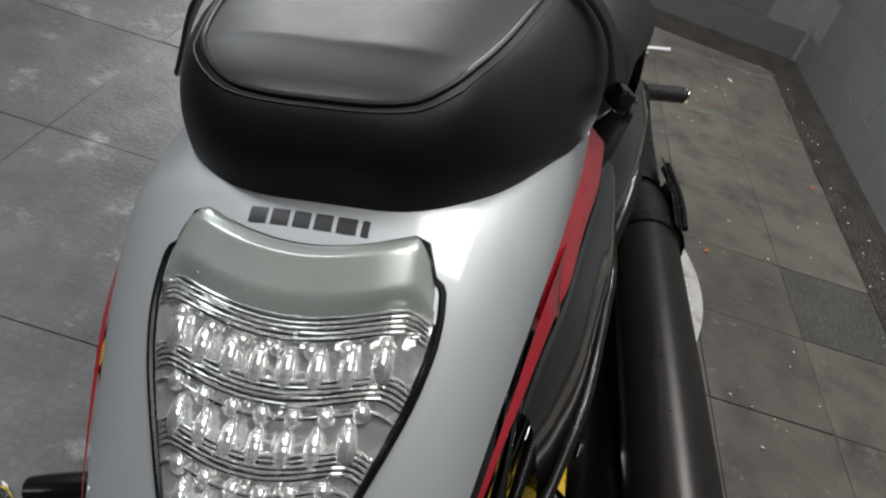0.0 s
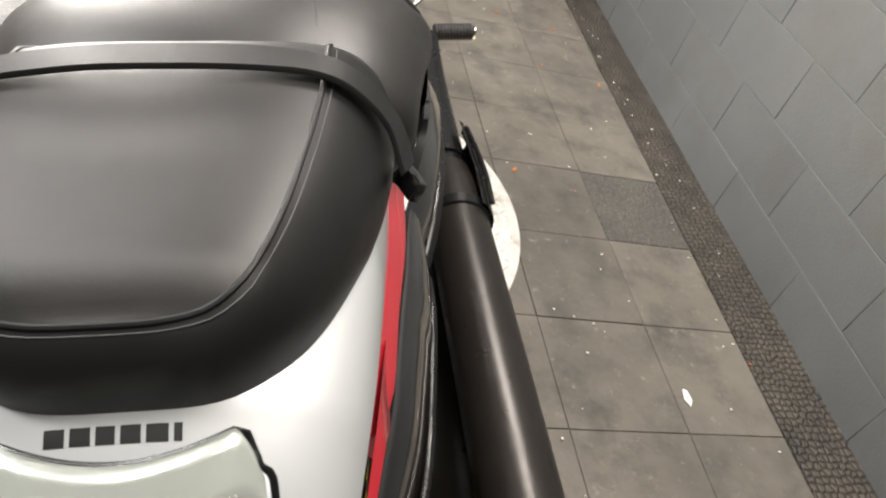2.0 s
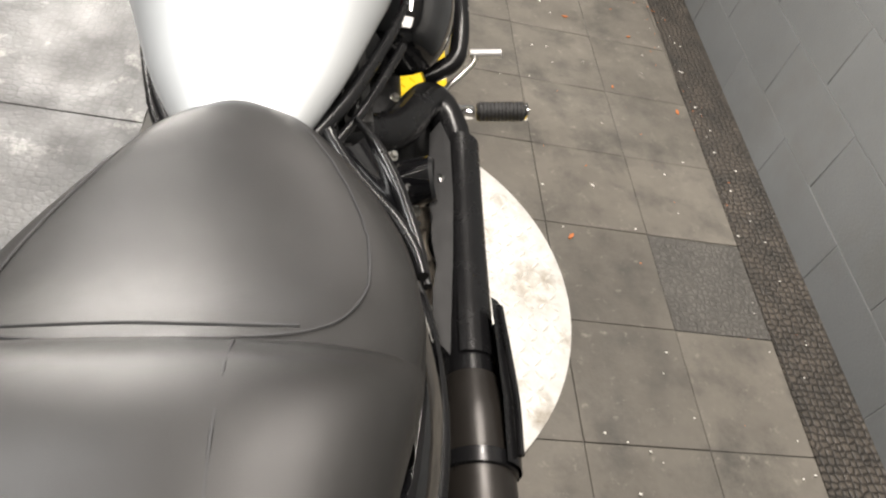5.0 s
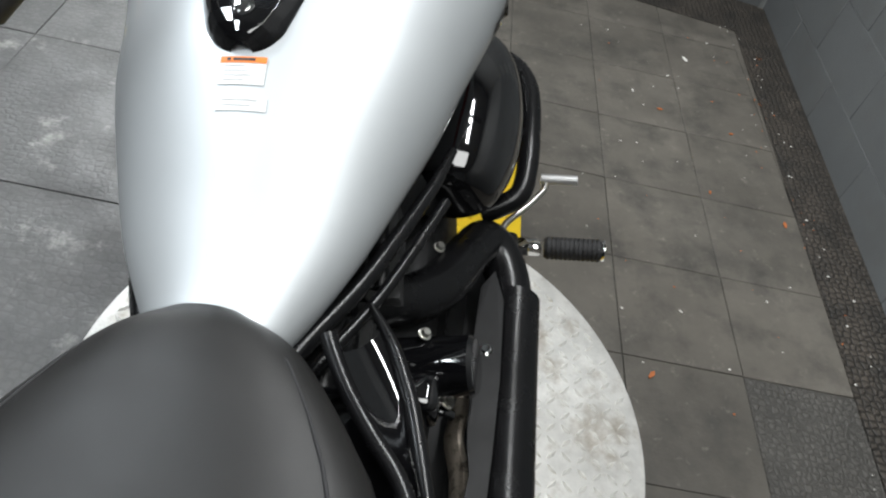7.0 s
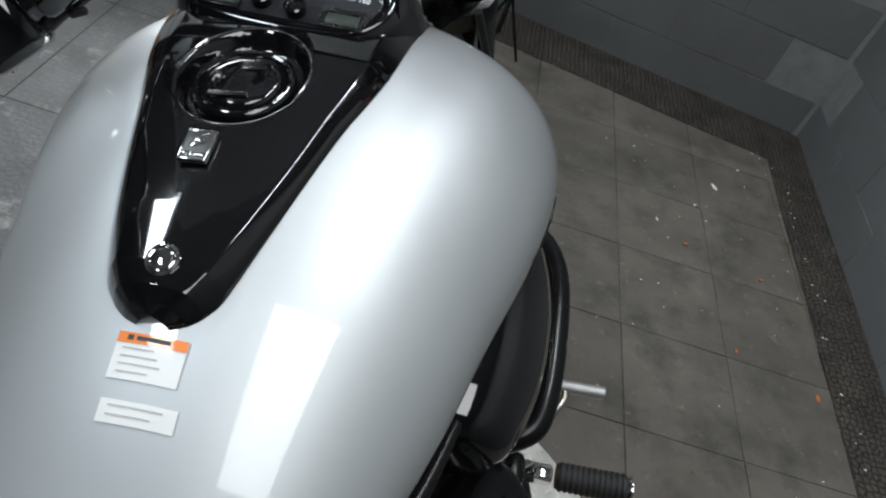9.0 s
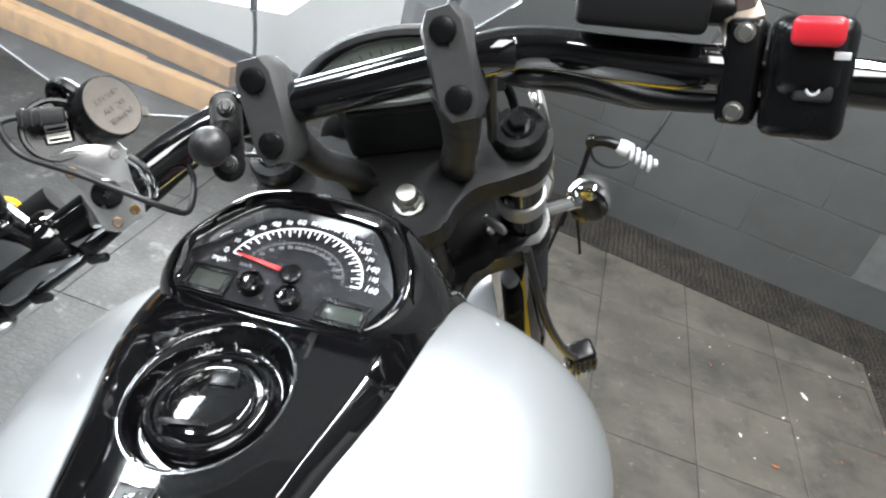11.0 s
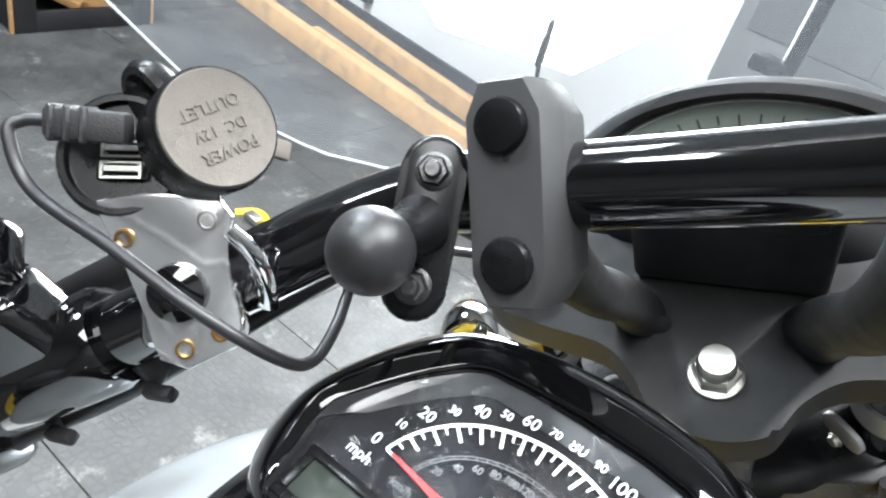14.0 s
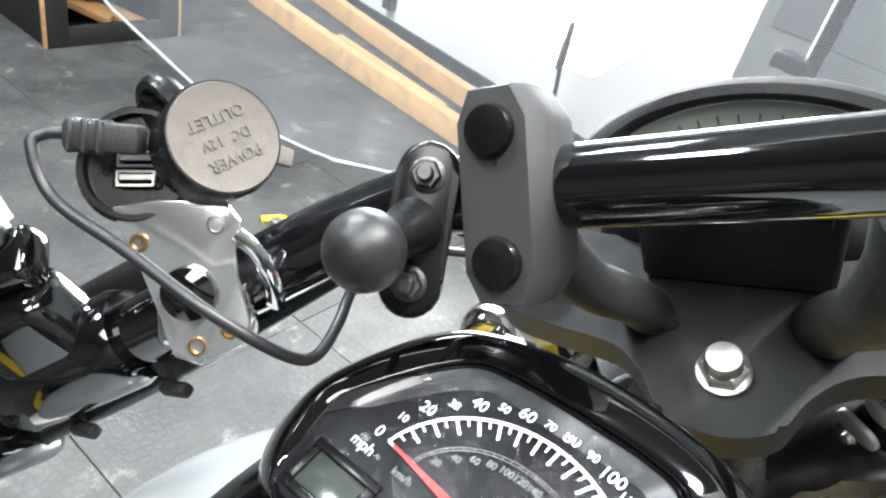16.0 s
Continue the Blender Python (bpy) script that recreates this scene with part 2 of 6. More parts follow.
def box(sx, sy, sz, bev=0.002, m=None, seg=2):
    bm = bmesh.new()
    bmesh.ops.create_cube(bm, size=1, matrix=Matrix.Diagonal((sx, sy, sz, 1)))
    if bev:
        bmesh.ops.bevel(bm, geom=bm.edges[:], offset=min(bev, 0.45 * min(sx, sy, sz)), segments=seg, profile=0.5, affect="EDGES")
    if m is not None:
        bm.transform(m)
    return bm


def merge(*bms):
    out = bms[0]
    for b in bms[1:]:
        me = bpy.data.meshes.new("tmp")
        b.to_mesh(me)
        b.free()
        out.from_mesh(me)
        bpy.data.meshes.remove(me)
    return out


def loft(rings, caps=True, closed=True):
    bm = bmesh.new()
    vs = [[bm.verts.new(p) for p in r] for r in rings]
    n = len(rings[0])
    for a, b in zip(vs, vs[1:]):
        for i in range(n if closed else n - 1):
            j = (i + 1) % n
            bm.faces.new((a[i], a[j], b[j], b[i]))
    if caps and closed:
        bm.faces.new(vs[0][::-1])
        bm.faces.new(vs[-1])
    return bm


def curve(points, n):
    """A smooth line through the points, with n steps a span."""
    p = [Vector(q) for q in points]
    p = [2 * p[0] - p[1]] + p + [2 * p[-1] - p[-2]]
    out = []
    for i in range(1, len(p) - 2):
        for k in range(n):
            t = k / n
            a, b, c, d = p[i - 1], p[i], p[i + 1], p[i + 2]
            out.append(0.5 * (2 * b + (c - a) * t + (2 * a - 5 * b + 4 * c - d) * t * t + (3 * b - a - 3 * c + d) * t ** 3))
    out.append(p[-2])
    return out


def tube(points, radius, seg=14, n=6, radii=None, flat=1.0):
    line = curve(points, n) if n > 1 else [Vector(q) for q in points]
    rr = radii or [radius] * len(points)
    rings, up = [], None
    for i, p in enumerate(line):
        d = (line[min(i + 1, len(line) - 1)] - line[max(i - 1, 0)]).normalized()
        if up is None:
            up = d.orthogonal().normalized()
        up = (up - d * up.dot(d)).normalized()
        side = d.cross(up)
        f = i / (len(line) - 1) * (len(rr) - 1)
        k = min(int(f), len(rr) - 2)
        r = rr[k] + (rr[k + 1] - rr[k]) * (f - k)
        rings.append([p + r * (math.cos(a) * up * flat + math.sin(a) * side) for a in (2 * math.pi * s / seg for s in range(seg))])
    return loft(rings)


def lathe(profile, seg=32, m=None, caps=True):
    """Turns a profile of (radius, height) about z."""
    rings = [[(r * math.cos(a), r * math.sin(a), z) for a in (2 * math.pi * s / seg for s in range(seg))] for r, z in profile]
    bm = loft(rings, caps)
    if m is not None:
        bm.transform(m)
    return bm


def prism(outline, depth, bev=0.0015, m=None, seg=2):
    """A plate with the given outline in x and y, rising from z = 0 to depth."""
    bm = bmesh.new()
    lo = [bm.verts.new((x, y, 0)) for x, y in outline]
    hi = [bm.verts.new((x, y, depth)) for x, y in outline]
    n = len(outline)
    bm.faces.new(lo[::-1])
    top = bm.faces.new(hi)
    for i in range(n):
        bm.faces.new((lo[i], lo[(i + 1) % n], hi[(i + 1) % n], hi[i]))
    if bev:
        bmesh.ops.bevel(bm, geom=list(top.edges), offset=bev, segments=seg, profile=0.5, affect="EDGES")
    if m is not None:
        bm.transform(m)
    return bm


def capsule(w, h, seg=8):
    """The outline of a slot of width w (x) and length h (y)."""
    r, c = w / 2, h / 2 - w / 2
    return [(r * math.cos(a), c + r * math.sin(a)) for a in (math.pi * i / seg for i in range(seg + 1))] + \
           [(-r * math.cos(a), -c - r * math.sin(a)) for a in (math.pi * i / seg for i in range(seg + 1))]


def rounded(w, h, r, seg=5):
    pts = []
    for cx, cy, a0 in ((w / 2 - r, h / 2 - r, 0), (-w / 2 + r, h / 2 - r, 90), (-w / 2 + r, -h / 2 + r, 180), (w / 2 - r, -h / 2 + r, 270)):
        pts += [(cx + r * math.cos(radians(a0 + 90 * i / seg)), cy + r * math.sin(radians(a0 + 90 * i / seg))) for i in range(seg + 1)]
    return pts


def bolt(r, h, hexa=True):
    """A bolt head on z = 0, with its washer."""
    bm = lathe([(r * 1.35, 0), (r * 1.35, h * 0.2), (r * 1.05, h * 0.22)], 20)
    head = lathe([(r, h * 0.2), (r, h * 0.85), (r * 0.85, h)], 6 if hexa else 20)
    return merge(bm, head)


def table(rows, y):
    """Straight lines between rows of (y, a, b, ...)."""
    ys = [r[0] for r in rows]
    return [float(np.interp(y, ys, [r[k] for r in rows])) for k in range(1, len(rows[0]))]


def smooth_rows(rows, n):
    pts = [list(r) for r in rows]
    pts = [[2 * a - b for a, b in zip(pts[0], pts[1])]] + pts + [[2 * a - b for a, b in zip(pts[-1], pts[-2])]]
    out = []
    for i in range(1, len(pts) - 2):
        for k in range(n):
            t = k / n
            out.append([0.5 * (2 * b + (c - a) * t + (2 * a - 5 * b + 4 * c - d) * t * t + (3 * b - a - 3 * c + d) * t ** 3)
                        for a, b, c, d in zip(pts[i - 1], pts[i], pts[i + 1], pts[i + 2])])
    return out + [pts[-2]]


def oval(y, w, top, bottom, power, a0=0, a1=360, seg=40, grow=0.0, mid=None):
    """A rounded cross-section in x and z at y: half-width w, from bottom to top, widest at mid. Angles count from +x upwards."""
    mid = (top + bottom) / 2 if mid is None else mid
    pts, full = [], abs(a1 - a0) >= 360
    for i in range(seg if full else seg + 1):
        a = radians(a0 + (a1 - a0) * i / seg)
        c, s = math.cos(a), math.sin(a)
        h = (top - mid) if s >= 0 else (mid - bottom)
        pts.append(((w + grow) * math.copysign(abs(c) ** (2 / power), c), y, mid + (h + grow) * math.copysign(abs(s) ** (2 / power), s)))
    return pts


def along_x(p, d):
    return Matrix.Translation(p) @ d.to_track_quat("X", "Z").to_matrix().to_4x4()


# room
def plain_wall(name, sx, sy, sz, m, mat):
    ob = new(name, finish(box(sx, sy, sz, 0), name, mat))
    ob.matrix_world = m
    return tagged(ob, kind="structure")


floor = plain_wall("floor", 8.0, 8.6, 0.1, pose(-1.5, 0.9, -0.0535), GROUT)
EAST = pose(1.519, 3.4, 0, 0, 0, -1.5)  # the foot of the east wall, a little out of square
wall_east = plain_wall("wall_east", 0.2, 8.6, 3.1, EAST @ pose(0.1174, -2.5, 1.45), MORTAR)
NORTH = pose(1.519, 3.41, 0, 0, 0, -9.7)  # the foot of the end wall, which runs off at a slant
wall_north = plain_wall("wall_north", 2.2, 0.2, 3.1, NORTH @ pose(-0.90, 0.11, 1.45), MORTAR)
wall_north_white = plain_wall("wall_north_white", 3.0, 0.12, 3.1, NORTH @ pose(-3.50, 0.065, 1.45), WHITE_WALL)
wall_north_rear = plain_wall("wall_north_rear", 2.2, 0.2, 3.1, NORTH @ pose(-5.9, 0.75, 1.45), BLOCK)
# west and south walls and ceiling are unseen, added to close the room
wall_west = plain_wall("wall_west", 0.2, 8.6, 3.1, pose(-5.0, 0.9, 1.45), BLOCK)
wall_south = plain_wall("wall_south", 8.0, 0.2, 3.1, pose(-1.5, -2.9, 1.45), BLOCK)
ceiling = plain_wall("ceiling", 8.0, 8.6, 0.1, pose(-1.5, 0.9, 3.05), CEILING)
for ob, cat, lab in ((floor, "floor", "dirty grey stone tile workshop floor with dark joints"), (wall_east, "wall", "grey painted concrete block wall"), (wall_north, "wall", "grey painted concrete block wall at the end"),
                     (wall_north_white, "wall", "white painted board wall with dark posts"), (wall_north_rear, "wall", "plain grey wall behind the rack"), (wall_west, "wall", "plain grey workshop wall, unseen, added to close the room"), (wall_south, "wall", "plain grey workshop wall, unseen, added to close the room"), (ceiling, "ceiling", "plain dark grey workshop ceiling, unseen, added to close the room")):
    tagged(ob, lab, cat)


# the motorcycle leans to its left on its side stand
bike = thing("motorcycle", pose(0.268, 0, 0, 0, -13, -1.4), "silver and black cruiser motorcycle leaning on its side stand, bars turned", "motorcycle")
# the front end as a whole: its place on the frame and its size
FRONT = Matrix.Translation((-0.0009, 1.5625, 0.9336)) @ Matrix.Rotation(radians(4.2635), 4, Vector((1.836, 2.5775, -2.8529)).normalized()) @ Matrix.Scale(0.9381, 4) @ Matrix.Translation((-0.0059, -1.5398, -0.9622))
WHEEL_STEER = Matrix.Translation((0, 1.709, 0.871)) @ pose(0, 0, 0, 30, 0, 0) @ pose(0, 0, 0, 0, 0, 21)
STEER = FRONT @ Matrix.Translation((0, 1.709, 0.871)) @ pose(0, 0, 0, 30, 0, 0) @ pose(0, 0, 0, 0, 0, 21)
BAR = STEER @ Matrix.Translation((0.0008, -0.0738, 0.2550)) @ pose(0, 0, 0, -4, -10, 0) @ Matrix.Translation((0, 0.077, -0.25))

# --- fuel tank
TANK = [(0.985, 0.040, 0.706, 0.652), (1.03, 0.066, 0.708, 0.640), (1.10, 0.106, 0.744, 0.645), (1.18, 0.138, 0.796, 0.640), (1.25, 0.163, 0.833, 0.640), (1.32, 0.181, 0.857, 0.642),
        (1.40, 0.204, 0.876, 0.650), (1.47, 0.215, 0.887, 0.648), (1.53, 0.211, 0.882, 0.645), (1.58, 0.193, 0.860, 0.650), (1.615, 0.150, 0.832, 0.680), (1.632, 0.06, 0.80, 0.72)]
TANK_POWER, TANK_MID = 2.05, 0.47
TANK_FINE = smooth_rows(TANK, 5)
tank_bm = loft([oval(y, w, t, b, TANK_POWER, seg=96, mid=b + TANK_MID * (t - b)) for y, w, t, b in TANK_FINE])
for v in tank_bm.verts:  # pressed in under the filler well
    if v.co.z > 0.8:
        v.co.z -= 0.03 * max(0.0, min(1.0, (0.062 - math.hypot(v.co.x + 0.014, v.co.y - 1.3995)) / 0.008))
tank = part("fuel_tank", tank_bm, SILVER, bike, "silver metallic painted fuel tank", pose(0.003, 0, 0), sharp=60)


def tank_top(x, y):
    w, t, b = table(TANK_FINE, y)
    mid = b + TANK_MID * (t - b)
    u = min(1.0, abs(x - 0.003) / w)
    return mid + (t - mid) * (1 - u ** TANK_POWER) ** (1 / TANK_POWER)


# --- seats
RIDER = [(0.55, 0.122, 0.800, 0.70), (0.60, 0.158, 0.805, 0.68), (0.66, 0.178, 0.800, 0.67), (0.72, 0.185, 0.776, 0.665), (0.78, 0.186, 0.752, 0.66), (0.85, 0.172, 0.740, 0.655), (0.91, 0.143, 0.738, 0.655),
         (0.96, 0.108, 0.740, 0.66), (0.995, 0.075, 0.738, 0.67), (1.015, 0.035, 0.730, 0.69)]
SEAT_SHIFT = pose(0.009, 0, 0)
seat = part("rider_seat", loft([oval(y, w, t, b, 2.1, seg=56) for y, w, t, b in smooth_rows(RIDER, 5)]), LEATHER, bike, "grey-black vinyl rider seat", SEAT_SHIFT, sharp=60)
PAD_LINE = [(0.0, 0.264), (0.030, 0.265), (0.052, 0.271), (0.068, 0.286), (0.078, 0.314), (0.086, 0.35), (0.094, 0.40), (0.099, 0.45), (0.101, 0.53)]
BASE_LINE = [(0.0, 0.258), (0.035, 0.259), (0.058, 0.266), (0.080, 0.283), (0.097, 0.309), (0.115, 0.352), (0.126, 0.39), (0.136, 0.44), (0.142, 0.50), (0.145, 0.54)]
PAD_Z = [(0.26, 0.829), (0.268, 0.832), (0.278, 0.8385), (0.292, 0.8432), (0.36, 0.8455), (0.45, 0.845), (0.50, 0.836), (0.53, 0.82)]
BASE_Z = [(0.258, 0.765), (0.352, 0.763), (0.44, 0.745), (0.54, 0.715)]


def plan_line(half, n, shift):
    """A plan outline from its left front end round the rear to the right front end, in n even steps."""
    pts = curve([(-x, y, 0) for x, y in half[:0:-1]] + [(x, y, 0) for x, y in half], 6)
    run = [0.0]
    for a, b in zip(pts, pts[1:]):
        run.append(run[-1] + (b - a).length)
    ks = np.linspace(0, run[-1], n)
    return [(float(np.interp(k, run, [p.x for p in pts])) + shift, float(np.interp(k, run, [p.y for p in pts]))) for k in ks]


pad_line, base_line = plan_line(PAD_LINE, 90, 0.003), plan_line(BASE_LINE, 90, 0.004)
rings = []
for a in np.linspace(0, 1, 12):
    ring = []
    for (px, py), (bx, by) in zip(pad_line, base_line):
        pz, bz = table(PAD_Z, py)[0], table(BASE_Z, by)[0]
        f, g = math.sin(a * math.pi / 2), 1 - math.cos(a * math.pi / 2)
        out = Vector((bx, by - 0.46, 0)).normalized() * 0.009 * math.sin(math.pi * a)
        ring.append((px + (bx - px) * f + out.x, py + (by - py) * f + out.y, pz + (bz - pz) * (0.35 * a + 0.65 * g)))
    rings.append(ring)
part("pillion_seat", loft(rings, closed=False), LEATHER_SIDE, bike, "black vinyl pillion seat with stitched edge", sharp=60)

# --- tail
TAIL = [(0.02, 0.062, 0.560, 0.47), (0.08, 0.088, 0.625, 0.48), (0.14, 0.103, 0.682, 0.50), (0.20, 0.114, 0.735, 0.53), (0.245, 0.121, 0.771, 0.55), (0.28, 0.126, 0.788, 0.57), (0.36, 0.134, 0.795, 0.58), (0.46, 0.142, 0.785, 0.58), (0.58, 0.145, 0.765, 0.58)]
ROWS_TAIL = smooth_rows(TAIL, 4)


def tail_band(lo, hi, grow, seg):
    """A strip of the tail's skin between two heights round it, given as rows of (y, angle)."""
    out = []
    for y, w, t, b in ROWS_TAIL:
        a0, a1 = table(lo, y)[0], table(hi, y)[0]
        out.append(oval(y, w, t, b, 2.7, a0, a1, seg, grow, mid=t - 0.075))
    return out


EDGE = [(0.0, 44), (0.1, 34), (0.2, 22), (0.25, 14), (0.3, 8), (0.4, 2), (0.6, -4)]
STRIPE = [(0.0, 43), (0.1, 32), (0.2, 18), (0.25, 9.5), (0.3, 2), (0.4, -6), (0.6, -14)]
LOWER = [(0.0, 42.5), (0.1, 31), (0.2, 15.5), (0.25, 4.5), (0.3, -6), (0.4, -22), (0.6, -34)]
flip = lambda rows: [(y, 180 - a) for y, a in rows]
tail = part("tail_fairing", loft(tail_band(EDGE, flip(EDGE), 0.0, 44)), SILVER, bike, "silver painted tail fairing", sharp=60)
for s in (1, -1):
    rows = []
    for y, w, t, b in ROWS_TAIL:
        a0, a1 = table(LOWER, y)[0], table(STRIPE, y)[0]
        row = [oval(y, w, t, b, 2.7, a1 + (a0 - a1) * k / 6, a1 + (a0 - a1) * k / 6 + 1, 1, 0.0012 + 0.009 * (k / 6) * max(0.0, min(1.0, (y - 0.14) / 0.22)), mid=t - 0.075)[0] for k in range(7)]
        rows.append([(s * x, q, z) for x, q, z in row])
    part("side_stripe", loft(rows, closed=False), RED, bike, "red side stripe")
for s in (1, -1):
    rows = []
    for y, xi, xo, zt in smooth_rows([(0.215, 0.119, 0.136, 0.690), (0.25, 0.124, 0.147, 0.696), (0.30, 0.134, 0.160, 0.698), (0.35, 0.140, 0.168, 0.698), (0.41, 0.148, 0.175, 0.698), (0.46, 0.154, 0.178, 0.697), (0.49, 0.160, 0.176, 0.694)], 5):
        rows.append([(s * (xi + (xo - xi) * math.sin(a)), y, zt - (0.11 if y < 0.4 else 0.09) * (1 - math.cos(a))) for a in np.linspace(0, 1.5, 14)])
    part("rear_panel", loft(rows, closed=False), BLACK_GLOSS, bike, "gloss black panel beside the rear seat", sharp=60)
    part("panel_edge", tube([(s * (xo + 0.001), y, zt - 0.10 + 0.02 * (y > 0.4)) for y, xi, xo, zt in ((0.22, 0, 0.137, 0.690), (0.30, 0, 0.159, 0.70), (0.36, 0, 0.168, 0.70), (0.43, 0, 0.175, 0.70), (0.485, 0, 0.176, 0.695))], 0.004, 10, 4), BLACK_SATIN, bike)
ribbon = [[((x - 0.0115), y, z + 0.020), ((x - 0.006), y, z + 0.013), ((x + 0.003), y, z + 0.003), ((x + 0.0045), y, z - 0.001)] for y, x, z in smooth_rows([(0.262, 0.1205, 0.699), (0.29, 0.127, 0.699), (0.318, 0.134, 0.700), (0.374, 0.140, 0.701), (0.441, 0.149, 0.701), (0.505, 0.152, 0.700)], 5)]
part("side_stripe", loft(ribbon, closed=False), RED, bike, "red side stripe running up to the strap")
part("rear_side_cover", loft([oval(y, w - 0.004, t - 0.004, b, 2.7, mid=t - 0.075) for y, w, t, b in ROWS_TAIL]), BLACK_GLOSS, bike, "gloss black rear side cover", sharp=60)

# --- wheels
def wheel(name, radius, width, m, hub):
    t = [(radius - 0.11, -width * 0.42), (radius - 0.06, -width * 0.5), (radius - 0.02, -width * 0.45), (radius, -width * 0.2), (radius + 0.004, 0), (radius, width * 0.2), (radius - 0.02, width * 0.45), (radius - 0.06, width * 0.5), (radius - 0.11, width * 0.42)]
    tyre = part(name, lathe(t, 48), RUBBER, bike, "black road tyre on a cast wheel", m)
    rim = lathe([(radius - 0.15, -width * 0.4), (radius - 0.105, -width * 0.43), (radius - 0.105, width * 0.43), (radius - 0.15, width * 0.4)], 40)
    part("rim", merge(rim, *[box(radius - 0.12, 0.035, 0.03, 0.006, pose(0, 0, 0, 0, 0, 72 * i) @ pose((radius - 0.12) / 2, 0, 0)) for i in range(5)], lathe([(hub, -0.06), (hub, 0.06)], 20)), BLACK_GLOSS, tyre)


wheel("rear_wheel", 0.315, 0.21, pose(0, 0.48, 0.345, 0, 90, 0), 0.06)
wheel("front_wheel", 0.312, 0.12, WHEEL_STEER @ pose(0, 0.066, -0.655, 0, 90, 0), 0.05)


# --- console, filler cap and badge on the tank
# rows of y, half-width of the crown panel, half-width at the foot, height of the crown
CONSOLE = [(1.2215, 0.004, 0.010, 0.8305), (1.225, 0.012, 0.0195, 0.838), (1.232, 0.0195, 0.0285, 0.844), (1.245, 0.027, 0.037, 0.8495), (1.285, 0.039, 0.0495, 0.859), (1.3285, 0.0505, 0.061, 0.868), (1.373, 0.061, 0.0725, 0.878),
           (1.435, 0.0745, 0.0905, 0.889), (1.50, 0.080, 0.099, 0.895), (1.55, 0.080, 0.102, 0.889), (1.585, 0.077, 0.101, 0.872), (1.612, 0.073, 0.097, 0.850), (1.63, 0.068, 0.090, 0.822)]
CAP_C = (-0.013, 1.4025)


def console_axis(y):
    return -0.003 - 0.025 * (y - 1.25)


def console_top(x, y):
    """The height of the console's skin: a flat crown, a soft crease, a sloping flank, and the round well of the filler cap."""
    c, e, t = table(CONSOLE, y)
    a = abs(x - console_axis(y))
    foot = tank_top(console_axis(y) + e, y) + 0.001
    crown = t - 0.0035 * (a / c) ** 2
    if a > c:
        k = min(1.0, (a - c) / (e - c))
        z = t - 0.0035 + (foot - t + 0.0035) * (0.55 * k + 0.45 * k * k)
    else:
        z = crown
    r = math.hypot(x - CAP_C[0], (y - CAP_C[1]) / 1.10)
    k = max(0.0, min(1.0, (0.0465 - r) / 0.007))
    return z - 0.014 * k * k * (3 - 2 * k)


rows = []
for y, c, e, t in smooth_rows(CONSOLE, 26):
    ax = console_axis(y)
    us = [-e, -e * 0.6 - c * 0.4, -c - 0.0008] + list(np.linspace(-c, c, 121)) + [c + 0.0008, e * 0.6 + c * 0.4, e]
    rows.append([(ax - e, y, tank_top(ax - e, y) - 0.01)] + [(ax + u, y, console_top(ax + u, y)) for u in us] + [(ax + e, y, tank_top(ax + e, y) - 0.01)])
console = part("tank_console", loft(rows, closed=False), BLACK_GLOSS, bike, "gloss black tank console with a creased edge", sharp=50)
CAP = pose(CAP_C[0] + 0.001, CAP_C[1] - 0.003, 0.8735, 10, 0, 0) @ Matrix.Scale(0.93, 4)
filler = part("filler_cap", lathe([(0.0395, -0.010), (0.0395, 0.002), (0.038, 0.005), (0.0355, 0.0062), (0.0335, 0.0055), (0.0320, 0.0030), (0.0290, 0.0028), (0.0275, 0.0055), (0.0255, 0.0068), (0.020, 0.0078), (0.010, 0.0084), (0.0005, 0.0085)], 56), BLACK_GLOSS, bike, "round gloss black filler cap in a deep well", CAP)
# chrome arc along part of the well's rim, standing in for its highlight
part("ring", tube([(CAP_C[0] + 0.0462 * math.cos(a), CAP_C[1] + 0.0508 * math.sin(a), console_top(CAP_C[0] + 0.0475 * math.cos(a), CAP_C[1] + 0.0523 * math.sin(a)) + 0.0004) for a in np.linspace(-0.35, 2.75, 48)], 0.0008, 8, 1), CHROME, bike, "thin chrome arc drawn as the highlight on the filler well's edge")
part("lock_cover", box(0.030, 0.0045, 0.004, 0.0015, pose(-0.004, -0.0205, 0.0085, 4, 0, 8)), BLACK_SATIN, filler)
part("grip_lug", box(0.018, 0.012, 0.003, 0.0015, pose(0.004, 0.015, 0.0085, 0, 0, 10)), BLACK_SATIN, filler)
badge_m = pose(-0.0135, 1.3265, 0.8705, 12, 0, 3)
badge = part("badge", box(0.0185, 0.0255, 0.003, 0.001, badge_m), DARK_STEEL, bike, "small square metal maker's badge")
for dx, dy, sx, sy, rz in ((0.001, 0.0065, 0.010, 0.0022, 38), (0, 0.0015, 0.010, 0.0022, 38), (0, 0.004, 0.008, 0.0018, -40)):
    part("mark", box(sx, sy, 0.0016, 0.0005, badge_m @ pose(dx, dy, 0.002, 0, 0, rz)), CHROME, badge)
part("letter_bar", merge(*[box(0.0017, 0.0028, 0.0012, 0.0003, badge_m @ pose(-0.0058 + 0.0023 * k, -0.0075, 0.0018)) for k in range(6)]), CHROME, badge)
part("rim", merge(*[box(sx, sy, 0.0012, 0.0003, badge_m @ pose(dx, dy, 0.0018)) for dx, dy, sx, sy in ((0, 0.012, 0.0185, 0.0012), (0, -0.012, 0.0185, 0.0012), (0.0087, 0, 0.0012, 0.0255), (-0.0087, 0, 0.0012, 0.0255))]), CHROME, badge)
